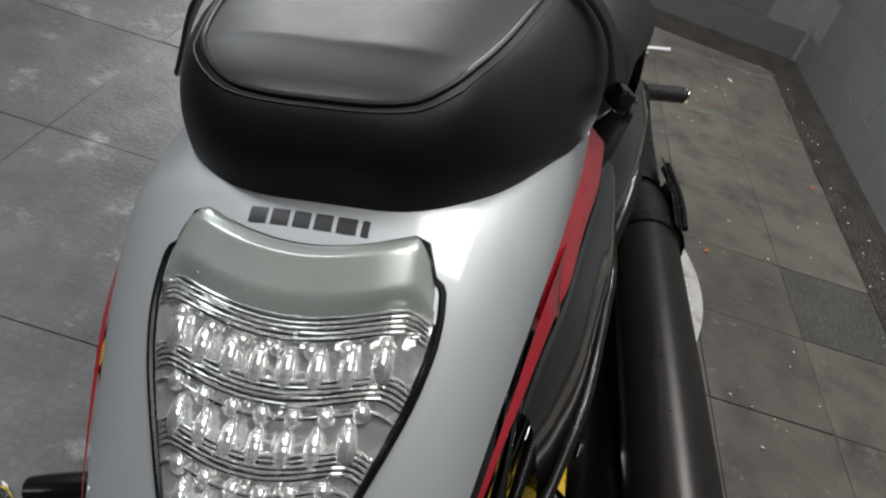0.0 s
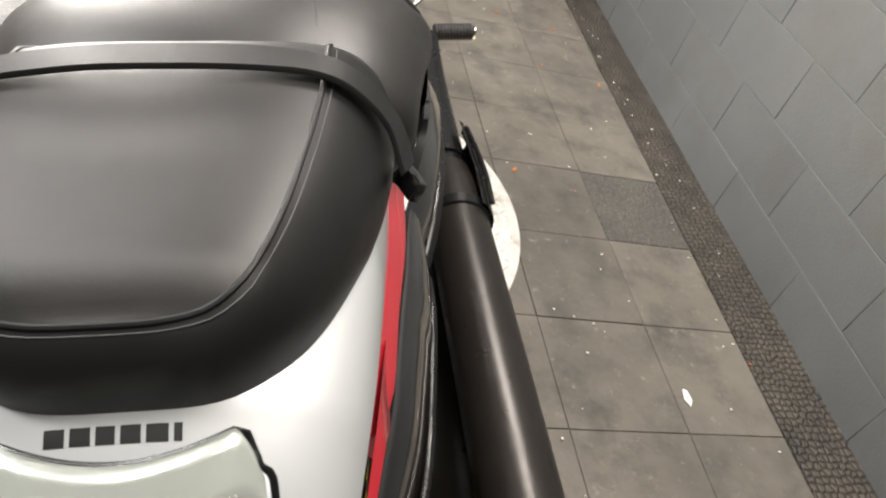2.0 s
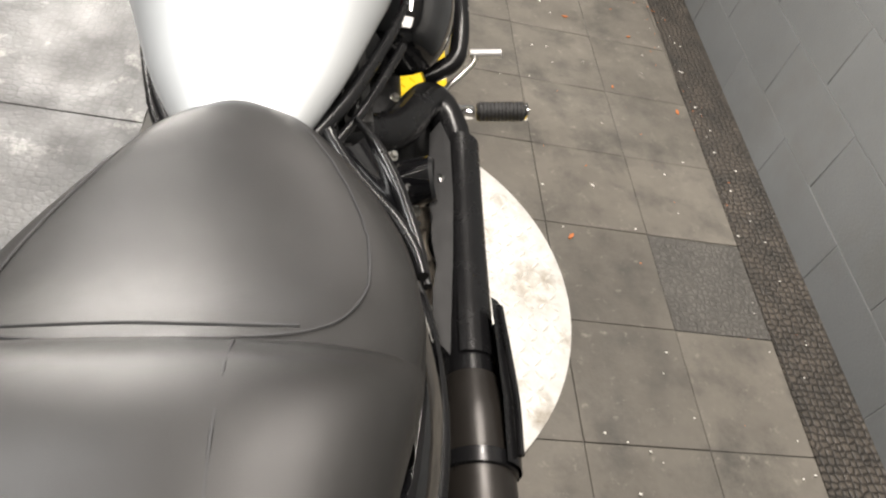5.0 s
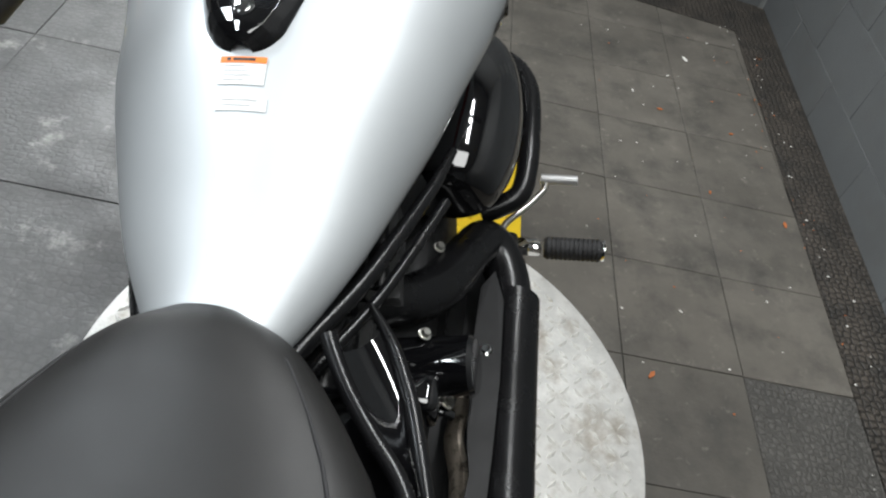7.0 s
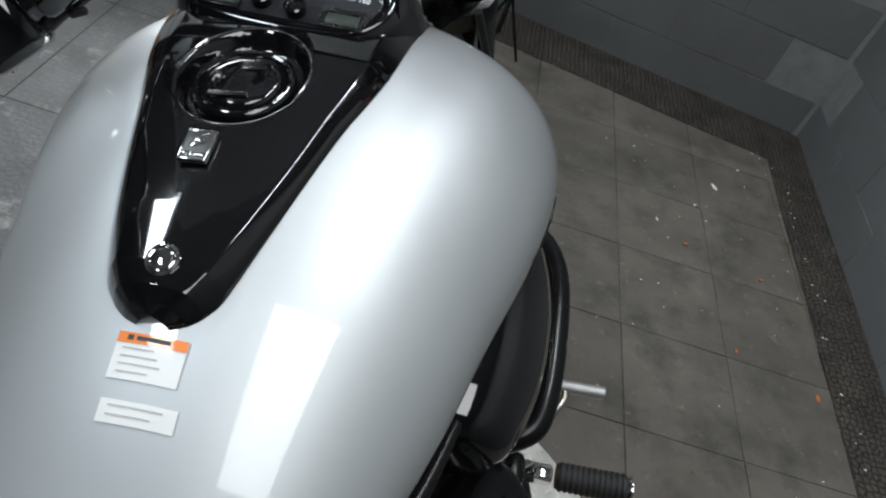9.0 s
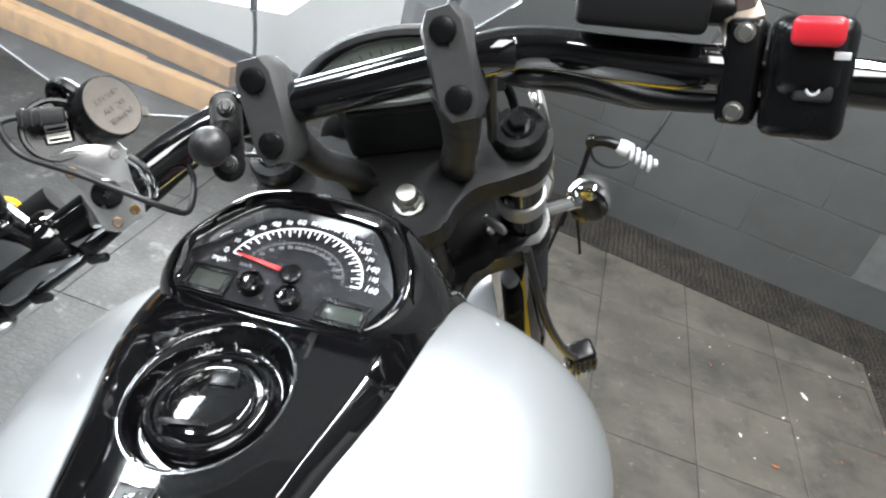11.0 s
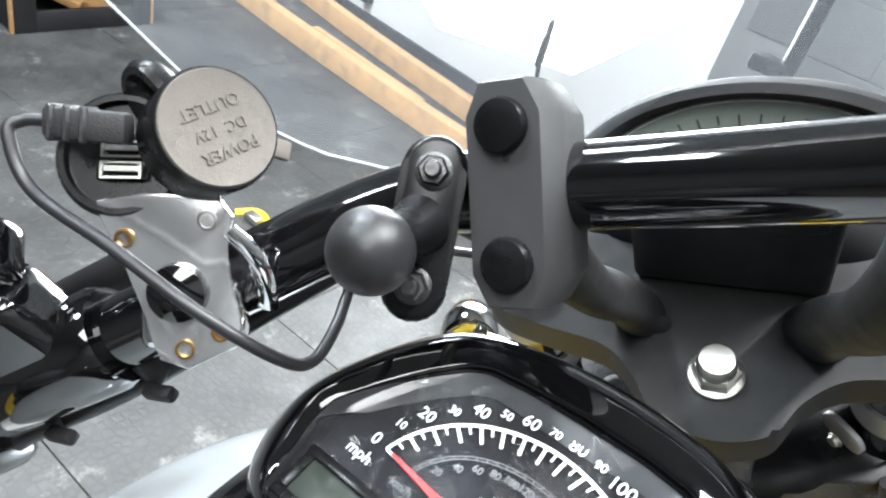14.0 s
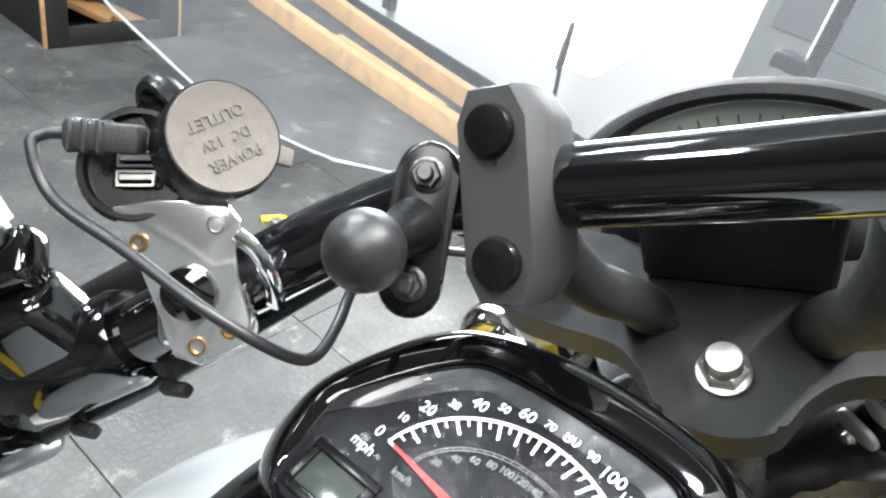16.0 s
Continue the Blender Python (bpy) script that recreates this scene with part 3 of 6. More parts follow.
screw = part("console_screw", merge(lathe([(0.0100, 0), (0.0100, 0.002), (0.0082, 0.0035), (0.0072, 0.0022), (0.006, 0.0036), (0.001, 0.0044)], 28)), CHROME, bike, "chrome socket screw", pose(-0.0015, 1.2465, 0.8488, 26, 0, 0))

# --- warning labels on the tank
def tank_patch(name, x0, x1, y0, y1, mat, parent, lift, label=""):
    g = [[(x0 + (x1 - x0) * i / 6, y0 + (y1 - y0) * j / 4) for i in range(7)] for j in range(5)]
    return part(name, loft([[(x, y, tank_top(x, y) + lift) for x, y in row] for row in g], closed=False), mat, parent, label)


label = tank_patch("warning_label", -0.0195, 0.0220, 1.1940, 1.2168, LABEL, bike, 0.0012, "white printed warning label with an orange band")
tank_patch("band", -0.0195, 0.0220, 1.2115, 1.2168, ORANGE, label, 0.0018)
tank_patch("print_line", -0.008, 0.012, 1.2131, 1.2152, DECAL, label, 0.0022)
tank_patch("print_line", -0.0135, -0.0100, 1.2129, 1.2154, DECAL, label, 0.0022)
for i in range(4):
    tank_patch("print_line", -0.015, 0.004 + 0.003 * (i % 3), 1.2087 - 0.0038 * i, 1.2093 - 0.0038 * i, PRINT_PALE, label, 0.0018)
label = tank_patch("warning_label", -0.0180, 0.0270, 1.1735, 1.1845, LABEL, bike, 0.0012, "small white printed notice label")
for i in range(2):
    tank_patch("print_line", -0.013, 0.019 - 0.006 * (i == 1), 1.1812 - 0.0042 * i, 1.1819 - 0.0042 * i, PRINT_PALE, label, 0.0018)

# model name on the tank's side, as dark bars
def tank_side(y, z, grow=0.0):
    w, t, b = table(TANK_FINE, y)
    mid = b + TANK_MID * (t - b)
    v = min(1.0, (mid - z) / (mid - b)) if z < mid else min(1.0, (z - mid) / (t - mid))
    return 0.003 + (w + grow) * (1 - abs(v) ** TANK_POWER) ** (1 / TANK_POWER)


for i in range(5):
    y0 = 1.40 + 0.024 * i
    part("model_letter", loft([[(tank_side(y0 + dy, z, 0.0015), y0 + dy, z) for dy in (0, 0.006, 0.012, 0.017)] for z in (0.733, 0.744, 0.755)], closed=False), DECAL, bike)
part("tank_stripe", loft([[(tank_side(y, z, 0.0012), y, z) for z in (0.692, 0.695, 0.698)] for y in np.linspace(1.22, 1.60, 24)], closed=False), RED, bike, "thin red pin stripe")

# --- gauge on the tank
GAUGE = FRONT @ pose(0.008, 1.470, 0.9285, 20, 0, 0)
GX = 0.0
RIM_LINE = [(-0.0765, -0.0362), (-0.035, -0.0365), (0.030, -0.0360), (0.0637, -0.0330), (0.0752, -0.0040), (0.0690, 0.0120), (0.0610, 0.0265), (0.0500, 0.0425), (0.0420, 0.0500), (0.0250, 0.0527), (0.0000, 0.0540), (-0.0250, 0.0533), (-0.0420, 0.0515), (-0.0500, 0.0470), (-0.0600, 0.0370), (-0.0720, 0.0220), (-0.0820, 0.0075), (-0.0830, 0.0000), (-0.0790, -0.0200)]


def scaled(line, k, dy=0.0):
    return [(x * k, y * k + dy) for x, y in line]


def smooth_line(line, n=4):
    p = [Vector((*q, 0)) for q in line]
    p = p + [p[0]]
    return [(q.x, q.y) for q in curve(p, n)[:-1]]


def rounded_line(line, r, n=3):
    """The line with its corners cut round by about r."""
    out = []
    for a, b, c in zip(line[-1:] + line[:-1], line, line[1:] + line[:1]):
        a, b, c = Vector(a), Vector(b), Vector(c)
        k = min(r, 0.45 * (a - b).length, 0.45 * (c - b).length)
        p, q = b + (a - b).normalized() * k, b + (c - b).normalized() * k
        out += [tuple((1 - t) ** 2 * p + 2 * t * (1 - t) * b + t * t * q) for t in (i / n for i in range(n + 1))]
    return out


FRAME_LINE = rounded_line(RIM_LINE, 0.004)


def hood_ring(grow, z, near=0.25):
    """The gauge's outline pushed outwards, more on the far side than on the rider's, and rounder the further out."""
    ring = []
    for x, y in FRAME_LINE:
        far = max(0.0, min(1.0, (y + 0.03) / 0.07))
        d = Vector((x, y - 0.012)).normalized()
        g = grow * (near + (1 - near) * far)
        ring.append(Vector((x + GX + d.x * g, y + d.y * g, z * (0.55 + 0.45 * far) if z > 0 else z)))
    for _ in range(int(max(0.0, grow) * 900)):
        ring = [(a + 2 * b + c) / 4 for a, b, c in zip(ring[-1:] + ring[:-1], ring, ring[1:] + ring[:1])]
    return [tuple(p) for p in ring]


gauge = part("speedometer", loft([hood_ring(g, z, max(0.25, min(0.8, g * 24))) for g, z in ((0.044, -0.045), (0.038, -0.020), (0.0300, -0.004), (0.0225, 0.0070), (0.0180, 0.0110), (0.0145, 0.0128), (0.0110, 0.0128), (0.0065, 0.0112), (0.0022, 0.0106), (0.0008, 0.0098), (0.0, 0.0080), (-0.0012, 0.0045))]), BLACK_GLOSS, bike, "tank-mounted speedometer under a faceted black hood", GAUGE, sharp=45)
part("bezel", loft([hood_ring(g, z) for g, z in ((-0.0008, 0.0098), (-0.0018, 0.0106), (-0.0028, 0.0098))], caps=False), BLACK_SATIN, gauge, "thin black inner frame")
part("dial_face", prism([(x + GX, y) for x, y in scaled(FRAME_LINE, 0.985)], 0.0005, 0), DIAL, gauge, m=pose(0, 0, 0.0056))


def bevel_ring(k):
    """A ring between the frame and the dial; its slope is wide on the far side and closes towards the rider."""
    ring = []
    for x, y in FRAME_LINE:
        far = max(0.0, min(1.0, (y + 0.004) / 0.014))
        d = Vector((x, y - 0.012)).normalized()
        ring.append((x - d.x * (0.0012 + k * 0.0105 * far), y - d.y * (0.0012 + k * 0.0105 * far), 0.0098 - 0.0032 * k * far))
    return ring


part("dial_bevel", loft([bevel_ring(k) for k in (0.0, 0.06, 0.94, 1.0)] + [[(x, y, 0.0060) for x, y, z in bevel_ring(1.0)]], caps=False), material("dial_bevel", (0.030, 0.031, 0.034), 0.2, 0.0, 0.3, 0.05, 60), gauge, "dark grey sloping inner frame of the dial")
DIAL_C, DIAL_A, DIAL_B = (-0.0018, -0.0030), 0.0502, 0.0410


def dial_at(mph, out=0.0):
    """Angle and place of a speed on the flattened scale, pushed outwards by out."""
    a = radians(float(np.interp(mph, range(0, 180, 20), (172, 151, 129, 107, 84, 60.5, 40, 21, 3.5))))
    r = 1 / math.hypot(math.cos(a) / DIAL_A, math.sin(a) / DIAL_B) + out
    return a, DIAL_C[0] + r * math.cos(a), DIAL_C[1] + r * math.sin(a)


def dial_band(lo, hi, z):
    return loft([[(*dial_at(m, r)[1:], z) for m in np.linspace(0, 160, 60)] for r in (lo, hi)], closed=False)


part("scale_arc", dial_band(-0.0006, 0.0008, 0.0073), PRINT, gauge)
for r in (-0.0140, -0.0128):
    part("inner_arc", dial_band(r, r + 0.0003, 0.0073), PRINT_GREY, gauge)
for k in range(33):
    ln = 0.0072 if k % 2 == 0 else 0.0036
    wd = 0.0012 if k % 2 == 0 else 0.0008
    a, x, y = dial_at(k * 5, -ln / 2)
    part("tick", box(ln, wd, 0.0003, 0, pose(x, y, 0.0074, 0, 0, math.degrees(a))), PRINT, gauge)
for k in range(27):
    a, x, y = dial_at(k * 10 / 1.609, -0.0133)
    part("tick", box(0.0014, 0.0003, 0.0003, 0, pose(x, y, 0.0073, 0, 0, math.degrees(a))), PRINT_GREY, gauge)


def lettering(name, text, size, mat, parent, m, depth=0.0002, align="CENTER"):
    cu = bpy.data.curves.new(name, "FONT")
    cu.body, cu.size, cu.extrude, cu.align_x, cu.align_y, cu.resolution_u = text, size, depth, align, "CENTER", 3
    tmp = bpy.data.objects.new(name, cu)
    me = bpy.data.meshes.new_from_object(tmp)
    bpy.data.objects.remove(tmp)
    bpy.data.curves.remove(cu)
    me.materials.clear()
    me.materials.append(mat)
    ob = new(name, me)
    ob.parent = parent
    ob.matrix_basis = m
    return ob


for mph in range(0, 170, 10):
    big = mph % 20 == 0
    a, x, y = dial_at(mph, 0.0062 + 0.0018 * max(0, mph - 90) / 70)
    lettering("numeral", str(mph), 0.0068 if big else 0.0048, PRINT, gauge, pose(x, y, 0.0074, 0, 0, -4 if mph > 90 else 0))
lettering("unit_text", "mph", 0.0066, PRINT, gauge, pose(-0.0585, -0.0030, 0.0074, 0, 0, -2))
lettering("unit_text", "km/h", 0.0048, PRINT_GREY, gauge, pose(-0.0370, -0.0036, 0.0074, 0, 0, 0))
for kmh in range(20, 260, 20):
    a, x, y = dial_at(kmh / 1.609, -0.0175)
    lettering("numeral", str(kmh), 0.0040, PRINT_GREY, gauge, pose(x, y, 0.0074))
part("needle", prism([(-0.0455, 0.0005), (-0.0455, -0.0005), (-0.0090, -0.0016), (-0.0090, 0.0016)], 0.001, 0, pose(DIAL_C[0], DIAL_C[1], 0.0095, 0, 0, -7.5)), NEEDLE, gauge, "red needle")
part("needle_hub", lathe([(0.0075, 0.0065), (0.0075, 0.0105), (0.006, 0.0115)], 24, pose(DIAL_C[0], DIAL_C[1], 0)), BLACK_SATIN, gauge)
for x, y in ((-0.0245, -0.0185), (0.0055, -0.0225)):
    part("push_button", lathe([(0.0088, 0.006), (0.0088, 0.0135), (0.0074, 0.0145), (0.0068, 0.0125), (0.004, 0.013)], 24, pose(x, y, 0)), BLACK_GLOSS, gauge)
for x, y, w, h, r in ((-0.0570, -0.0215, 0.026, 0.014, 0), (0.0445, -0.0225, 0.027, 0.012, 0)):
    lm = pose(x, y, 0, 0, 0, r)
    lcd = part("display", box(w, h, 0.001, 0.0006, lm @ pose(0, 0, 0.0066)), LCD, gauge, "grey-green liquid crystal display")
    part("frame", merge(*[box(a, b, 0.0024, 0.0006, lm @ pose(dx, dy, 0.0072)) for a, b, dx, dy in ((w + 0.009, 0.004, 0, h / 2 + 0.002), (w + 0.009, 0.004, 0, -h / 2 - 0.002), (0.0045, h, -w / 2 - 0.002, 0), (0.0045, h, w / 2 + 0.002, 0))]), BLACK_SATIN, lcd)
part("printed_mark", box(0.010, 0.0018, 0.0004, 0, pose(0.045, -0.0475, 0.0002, -4, 0, 0)), PRINT, gauge)
glass = part("glass", loft([hood_ring(g, z, 1.0) for g, z in ((-0.002, 0.0092), (-0.002, 0.0100), (-0.0035, 0.0104))]), clear("gauge_glass", (1, 1, 1), 0.0, 1.35), gauge)
glass.visible_shadow = False

# --- seat trim
rings = []
left, right = pad_line[:45], pad_line[:44:-1]
for (x0, y0), (x1, y1) in zip(left, right):
    rings.append([(x0 + (x1 - x0) * u, (y0 + y1) / 2, table(PAD_Z, (y0 + y1) / 2)[0] + 0.005 * (1 - (2 * u - 1) ** 4) * min(1, (y0 - 0.259) / 0.03)) for u in np.linspace(0, 1, 25)])
pillion_pad = part("pillion_pad", loft(rings, closed=False), LEATHER, bike, "smooth grey-black vinyl seat top panel", sharp=70)
part("seat_piping", tube([(x, y, table(PAD_Z, y)[0] + 0.0004) for x, y in pad_line], 0.0018, 8, 1), LEATHER_SIDE, bike, "stitched piping round the pillion seat top")
row = [(0.003 + (x - 0.003) * 1.055, y - 0.0035 * (1 if abs(x) < 0.07 else 0.3), table(PAD_Z, y)[0] - 0.0022) for x, y in pad_line]
stitches = []
for k in range(0, 360):
    q = k / 360 * (len(row) - 1)
    a, b = Vector(row[int(q)]), Vector(row[min(int(q) + 1, len(row) - 1)])
    stitches.append(box(0.0022, 0.0007, 0.0007, 0, along_x(a.lerp(b, q - int(q)), b - a)))
part("stitching", merge(*stitches), STITCH, pillion_pad, "fine grey stitching")
strap_line = [(-0.160, 0.41, 0.765), (-0.148, 0.434, 0.812), (-0.110, 0.446, 0.846), (-0.05, 0.448, 0.8575), (0.02, 0.450, 0.858), (0.075, 0.450, 0.855), (0.105, 0.447, 0.850), (0.126, 0.442, 0.838), (0.144, 0.436, 0.815), (0.153, 0.424, 0.788)]
line = curve(strap_line, 8)
rows = []
for i, p in enumerate(line):
    d = (line[min(i + 1, len(line) - 1)] - line[max(i - 1, 0)]).normalized()
    up = Vector((p.x * 1.8, 0, 0.3)).normalized()
    side = d.cross(up).normalized()
    rows.append([p + side * 0.013 * u + up * (0.0022 if abs(u) < 0.95 else 0) for u in (-1, -0.9, 0.9, 1)] + [p + side * 0.013 * u - up * 0.0015 for u in (1, -1)])
strap = part("seat_strap", loft(rows), LEATHER_SIDE, bike, "black passenger grab strap across the seat")
part("buckle", box(0.010, 0.026, 0.016, 0.003, pose(0.154, 0.417, 0.782, 0, 30, 20)), BLACK_GLOSS, strap)
# rear roll of the rider seat with its seams
ROLL = [(0.488, 0.135, 0.795, 0.70), (0.508, 0.160, 0.824, 0.69), (0.56, 0.170, 0.835, 0.69), (0.62, 0.180, 0.832, 0.68), (0.67, 0.190, 0.815, 0.67), (0.705, 0.193, 0.786, 0.67)]
roll = part("seat_roll", loft([oval(y, w, t, b, 2.4, seg=48) for y, w, t, b in smooth_rows(ROLL, 5)]), LEATHER, bike, "padded lumbar roll of the rider seat", pose(0.004, 0, 0), sharp=60)
part("seam", tube([(x, 0.703 + 0.006 * (1 - abs(x) / 0.17), 0.0) for x in np.linspace(-0.16, 0.115, 9)], 0.0013, 6, 2, None), RUBBER, roll, m=pose(0, 0, 0.797))
part("seam", tube([oval(y, *table(ROLL, y), 2.4, a, a + 1, 1, 0.0004)[0] for y, a in zip(np.linspace(0.70, 0.515, 12), np.linspace(72, 60, 12))], 0.0013, 6, 1), RUBBER, roll)
WELT = [(0.706, 86), (0.708, 74), (0.714, 62), (0.726, 52), (0.745, 45), (0.78, 40), (0.84, 37), (1.005, 36)]
welt = [oval(y, *table(RIDER, y), 2.1, a, a + 1, 1, 0.0005)[0] for y, a in [(q[0], q[1]) for q in smooth_rows(WELT, 5)]]
part("seat_welt", tube(welt, 0.0014, 6, 1), RUBBER, bike, "stitched welt along the rider seat edge", SEAT_SHIFT)
part("seat_welt", tube([(-x, y, z) for x, y, z in welt], 0.0014, 6, 1), RUBBER, bike, "stitched welt along the rider seat edge", SEAT_SHIFT)
skirt = [[(s[0] * 1.0, s[1], s[2]) for s in oval(y, table(RIDER, y)[0] + 0.003, table(RIDER, y)[1] - 0.022, 0.64, 3.2, -40, 20, 10)] for y in np.linspace(0.66, 0.98, 24)]
part("seat_skirt", loft(skirt, closed=False), LEATHER_SIDE, bike, "black side panel of the rider seat", SEAT_SHIFT)

# --- tail light and maker's lettering as bars
def tail_top(x, y, lift=0.0):
    w, t, b = table(TAIL, y)
    u = min(0.999, abs(x) / w)
    return t - 0.075 + (0.075 + lift) * (1 - u ** 2.7) ** (1 / 2.7)


def lamp_point(u, v, k, lift):
    half = k * float(np.interp(v, [0, 0.03, 0.07, 0.16, 0.23, 0.29, 0.36, 0.42, 0.50, 0.61, 0.69, 0.80, 0.92, 1.0], [0.0655, 0.0695, 0.0712, 0.0722, 0.0718, 0.0700, 0.0668, 0.0632, 0.0575, 0.0490, 0.0425, 0.033, 0.020, 0.010]))
    a = abs(u)
    hollow = 0.013 * (1 - (a / 0.86) ** 2) * (1 - v) if a < 0.86 else 0.014 * ((a - 0.86) / 0.14) ** 2 * max(0.0, 1 - v * 4) ** 2
    y = 0.247 - hollow - 0.160 * v
    return (half * u, y, tail_top(half * u, y) + lift)


def lamp_sheet(k, v0, v1, nu, nv, lift):
    return loft([[lamp_point(u, v, k, lift(u, v)) for u in np.linspace(-1, 1, nu)] for v in np.linspace(v0, v1, nv)], closed=False)


ROW_V = [0.16, 0.36, 0.53, 0.69, 0.84, 1.0]


def facet(u, v):
    """Stepped rows of hollow cups, each row rising to a lip."""
    k = max(0, min(4, sum(1 for r in ROW_V if r <= v) - 1))
    s = (v - ROW_V[k]) / (ROW_V[k + 1] - ROW_V[k])
    n = (8, 7, 6, 5, 4)[k]
    cup = abs(math.sin(math.pi * n * (u + 1) / 2 + 0.4 * k))
    rise = max(0.0, min(1.0, (v - 0.225) / 0.06))
    return 0.0015 + rise * (0.0058 * (1 - s) ** 0.8 * cup + 0.0035 * (1 - s)) * (1 - abs(u) ** 6) + 0.0006 * math.sin(60 * v) * (1 - cup)


lamp = part("tail_light", lamp_sheet(1.03, 0.0, 1.0, 30, 40, lambda u, v: 0.0008), BLACK_SATIN, bike, "clear-lens tail light with a chrome reflector")
part("reflector", lamp_sheet(0.985, 0.15, 0.998, 170, 150, facet), REFLECTOR, lamp, "faceted silver reflector with rows of cups", sharp=30)
cover_rows = [[lamp_point(u, v * (1 - 0.22 * u * u), 0.972, 0.002 + 0.0105 * (1 - abs(u) ** 7) * min(1, 14 * v / 0.2 * 0.2) ** 0.6 * (1 if v < 0.17 else 1 - ((v - 0.17) / 0.035) ** 2 * 0.5)) for u in np.linspace(-1, 1, 48)] for v in np.linspace(0.012, 0.222, 30)]
part("top_cover", loft(cover_rows, closed=False), material("frosted_cover", (0.30, 0.325, 0.30), 0.24, 0.45, 0.5, 0.05, 20), lamp, "frosted grey-green upper cover", sharp=70)
for v0, n, ln, wide in ((0.285, 7, 0.0030, 0.9), (0.335, 8, 0.0115, 1.35), (0.445, 7, 0.0045, 1.2), (0.525, 7, 0.0100, 1.3), (0.625, 6, 0.0045, 1.2), (0.695, 6, 0.0085, 1.2), (0.80, 4, 0.006, 1.1), (0.88, 3, 0.005, 1.0)):
    for i in range(n):
        u = (2 * (i + 0.5) / n - 1) * 0.86
        x, y, z = lamp_point(u, v0 - 0.03 * u * u, 1.0, 0.0050)
        cup = tube([(0, 0, -ln), (0, 0.0012, -0.4 * ln), (0, 0.0016, 0.2 * ln), (0, 0.001, 0.7 * ln), (0, 0, ln)], 0.004, 14, 3, [r * wide for r in (0.0016, 0.0034, 0.0042, 0.0036, 0.0014)])
        part("light_cup", cup, CUP, lamp, m=pose(x, y, z, -46, 0, 0) @ pose(0, 0, 0, 180, 0, -6 * u))
# each lens rib gets a bright and a black line, its light and shade painted
for v0 in (0.228, 0.241, 0.254, 0.267, 0.28, 0.385, 0.398, 0.411, 0.424, 0.437, 0.47, 0.56, 0.573, 0.586, 0.599, 0.612, 0.65, 0.73, 0.745, 0.76, 0.775, 0.84, 0.865):
    for k, mat in ((0.0, REFLECTOR), (0.006, BLACK_GLOSS)):
        part("lens_rib", tube([lamp_point(u, v0 + k - 0.035 * u * u, 0.985, 0.0105 * (1 - abs(u) ** 8) + 0.0008) for u in np.linspace(-1, 1, 25)], 0.00042, 6, 1), mat, lamp)
lens = part("lens", lamp_sheet(1.0, 0.0, 1.0, 40, 330, lambda u, v: 0.001 + (0.0135 + (0.0005 * math.sin(v * 290) if v > 0.165 else 0)) * (1 - abs(u) ** 8) * min(1, 14 * v) ** 0.6), LENS, lamp, "clear ribbed lens", sharp=70)
lens.visible_shadow = False
# black tube along the lens border, standing in for the shaded open gap
border = [lamp_point(-1, v, 1.03, 0.0012) for v in np.linspace(1, 0, 30)] + [lamp_point(u, 0, 1.03, 0.0012) for u in np.linspace(-1, 1, 24)[1:-1]] + [lamp_point(1, v, 1.03, 0.0012) for v in np.linspace(0, 1, 30)]
part("gasket", tube(border, 0.0021, 8, 1), BLACK_SATIN, lamp, "black line drawn for the shaded gap round the lens")
for i, w in enumerate((0.0095, 0.0095, 0.009, 0.0095, 0.0105, 0.004)):
    x = -0.0325 + sum((0.0095, 0.0095, 0.009, 0.0095, 0.0105, 0.004)[:i]) + 0.0024 * i
    part("maker_letter", loft([[(x + dx, y, tail_top(x + dx, y) + 0.0009) for dx in (0, w / 2, w)] for y in (0.242, 0.247, 0.252)], closed=False), DECAL, bike)

# --- engine
engine = part("engine_case", merge(box(0.24, 0.42, 0.26, 0.05, pose(0, 1.22, 0.33), 4), lathe([(0.11, 0), (0.115, 0.02), (0.10, 0.05), (0.03, 0.058)], 36, pose(0.10, 1.24, 0.32, 0, 90, 0)), lathe([(0.07, 0), (0.072, 0.02), (0.055, 0.04), (0.02, 0.044)], 30, pose(0.11, 1.05, 0.36, 0, 90, 0))), BLACK_SATIN, bike, "black engine case", sharp=50)
for name, m in (("front_cylinder", pose(0, 1.33, 0.42, -27, 0, 0)), ("rear_cylinder", pose(0, 1.15, 0.365, 27, 0, 0))):
    cyl = part(name, merge(box(0.15, 0.13, 0.24, 0.02, m @ Matrix.Translation((0, 0, 0.12)), 3), box(0.2, 0.15, 0.06, 0.02, m @ Matrix.Translation((0, 0, 0.24)), 3)), BLACK_SATIN, bike, "black cylinder with cooling fins")
    for i in range(16):
        part("cooling_fin", box(0.205 * (1 - 0.1 * (i % 2)), 0.16, 0.0043, 0.002, m @ Matrix.Translation((0, 0, 0.05 + i * 0.0095)), 1), GREY_CAST, cyl)
    part("spark_plug_cap", merge(lathe([(0.012, 0), (0.012, 0.03), (0.008, 0.035)], 16, m @ pose(0.09, 0, 0.22, 0, 60, 0))), RUBBER, cyl)
part("frame_cradle", merge(box(0.36, 0.95, 0.12, 0.03, pose(0, 1.02, 0.29), 3), box(0.30, 0.55, 0.20, 0.04, pose(0, 1.25, 0.40), 3), box(0.22, 0.5, 0.2, 0.04, pose(0, 0.80, 0.45), 3)), BLACK_MATT, bike, "black lower frame and covers", sharp=50)
# added black box giving the dark gap beside the engine; hides the yellow track
part("exhaust_collector", box(0.155, 0.64, 0.10, 0.03, pose(0.185, 1.17, 0.285), 3), BLACK_MATT, bike, "black box added to fill the dark gap below the engine")
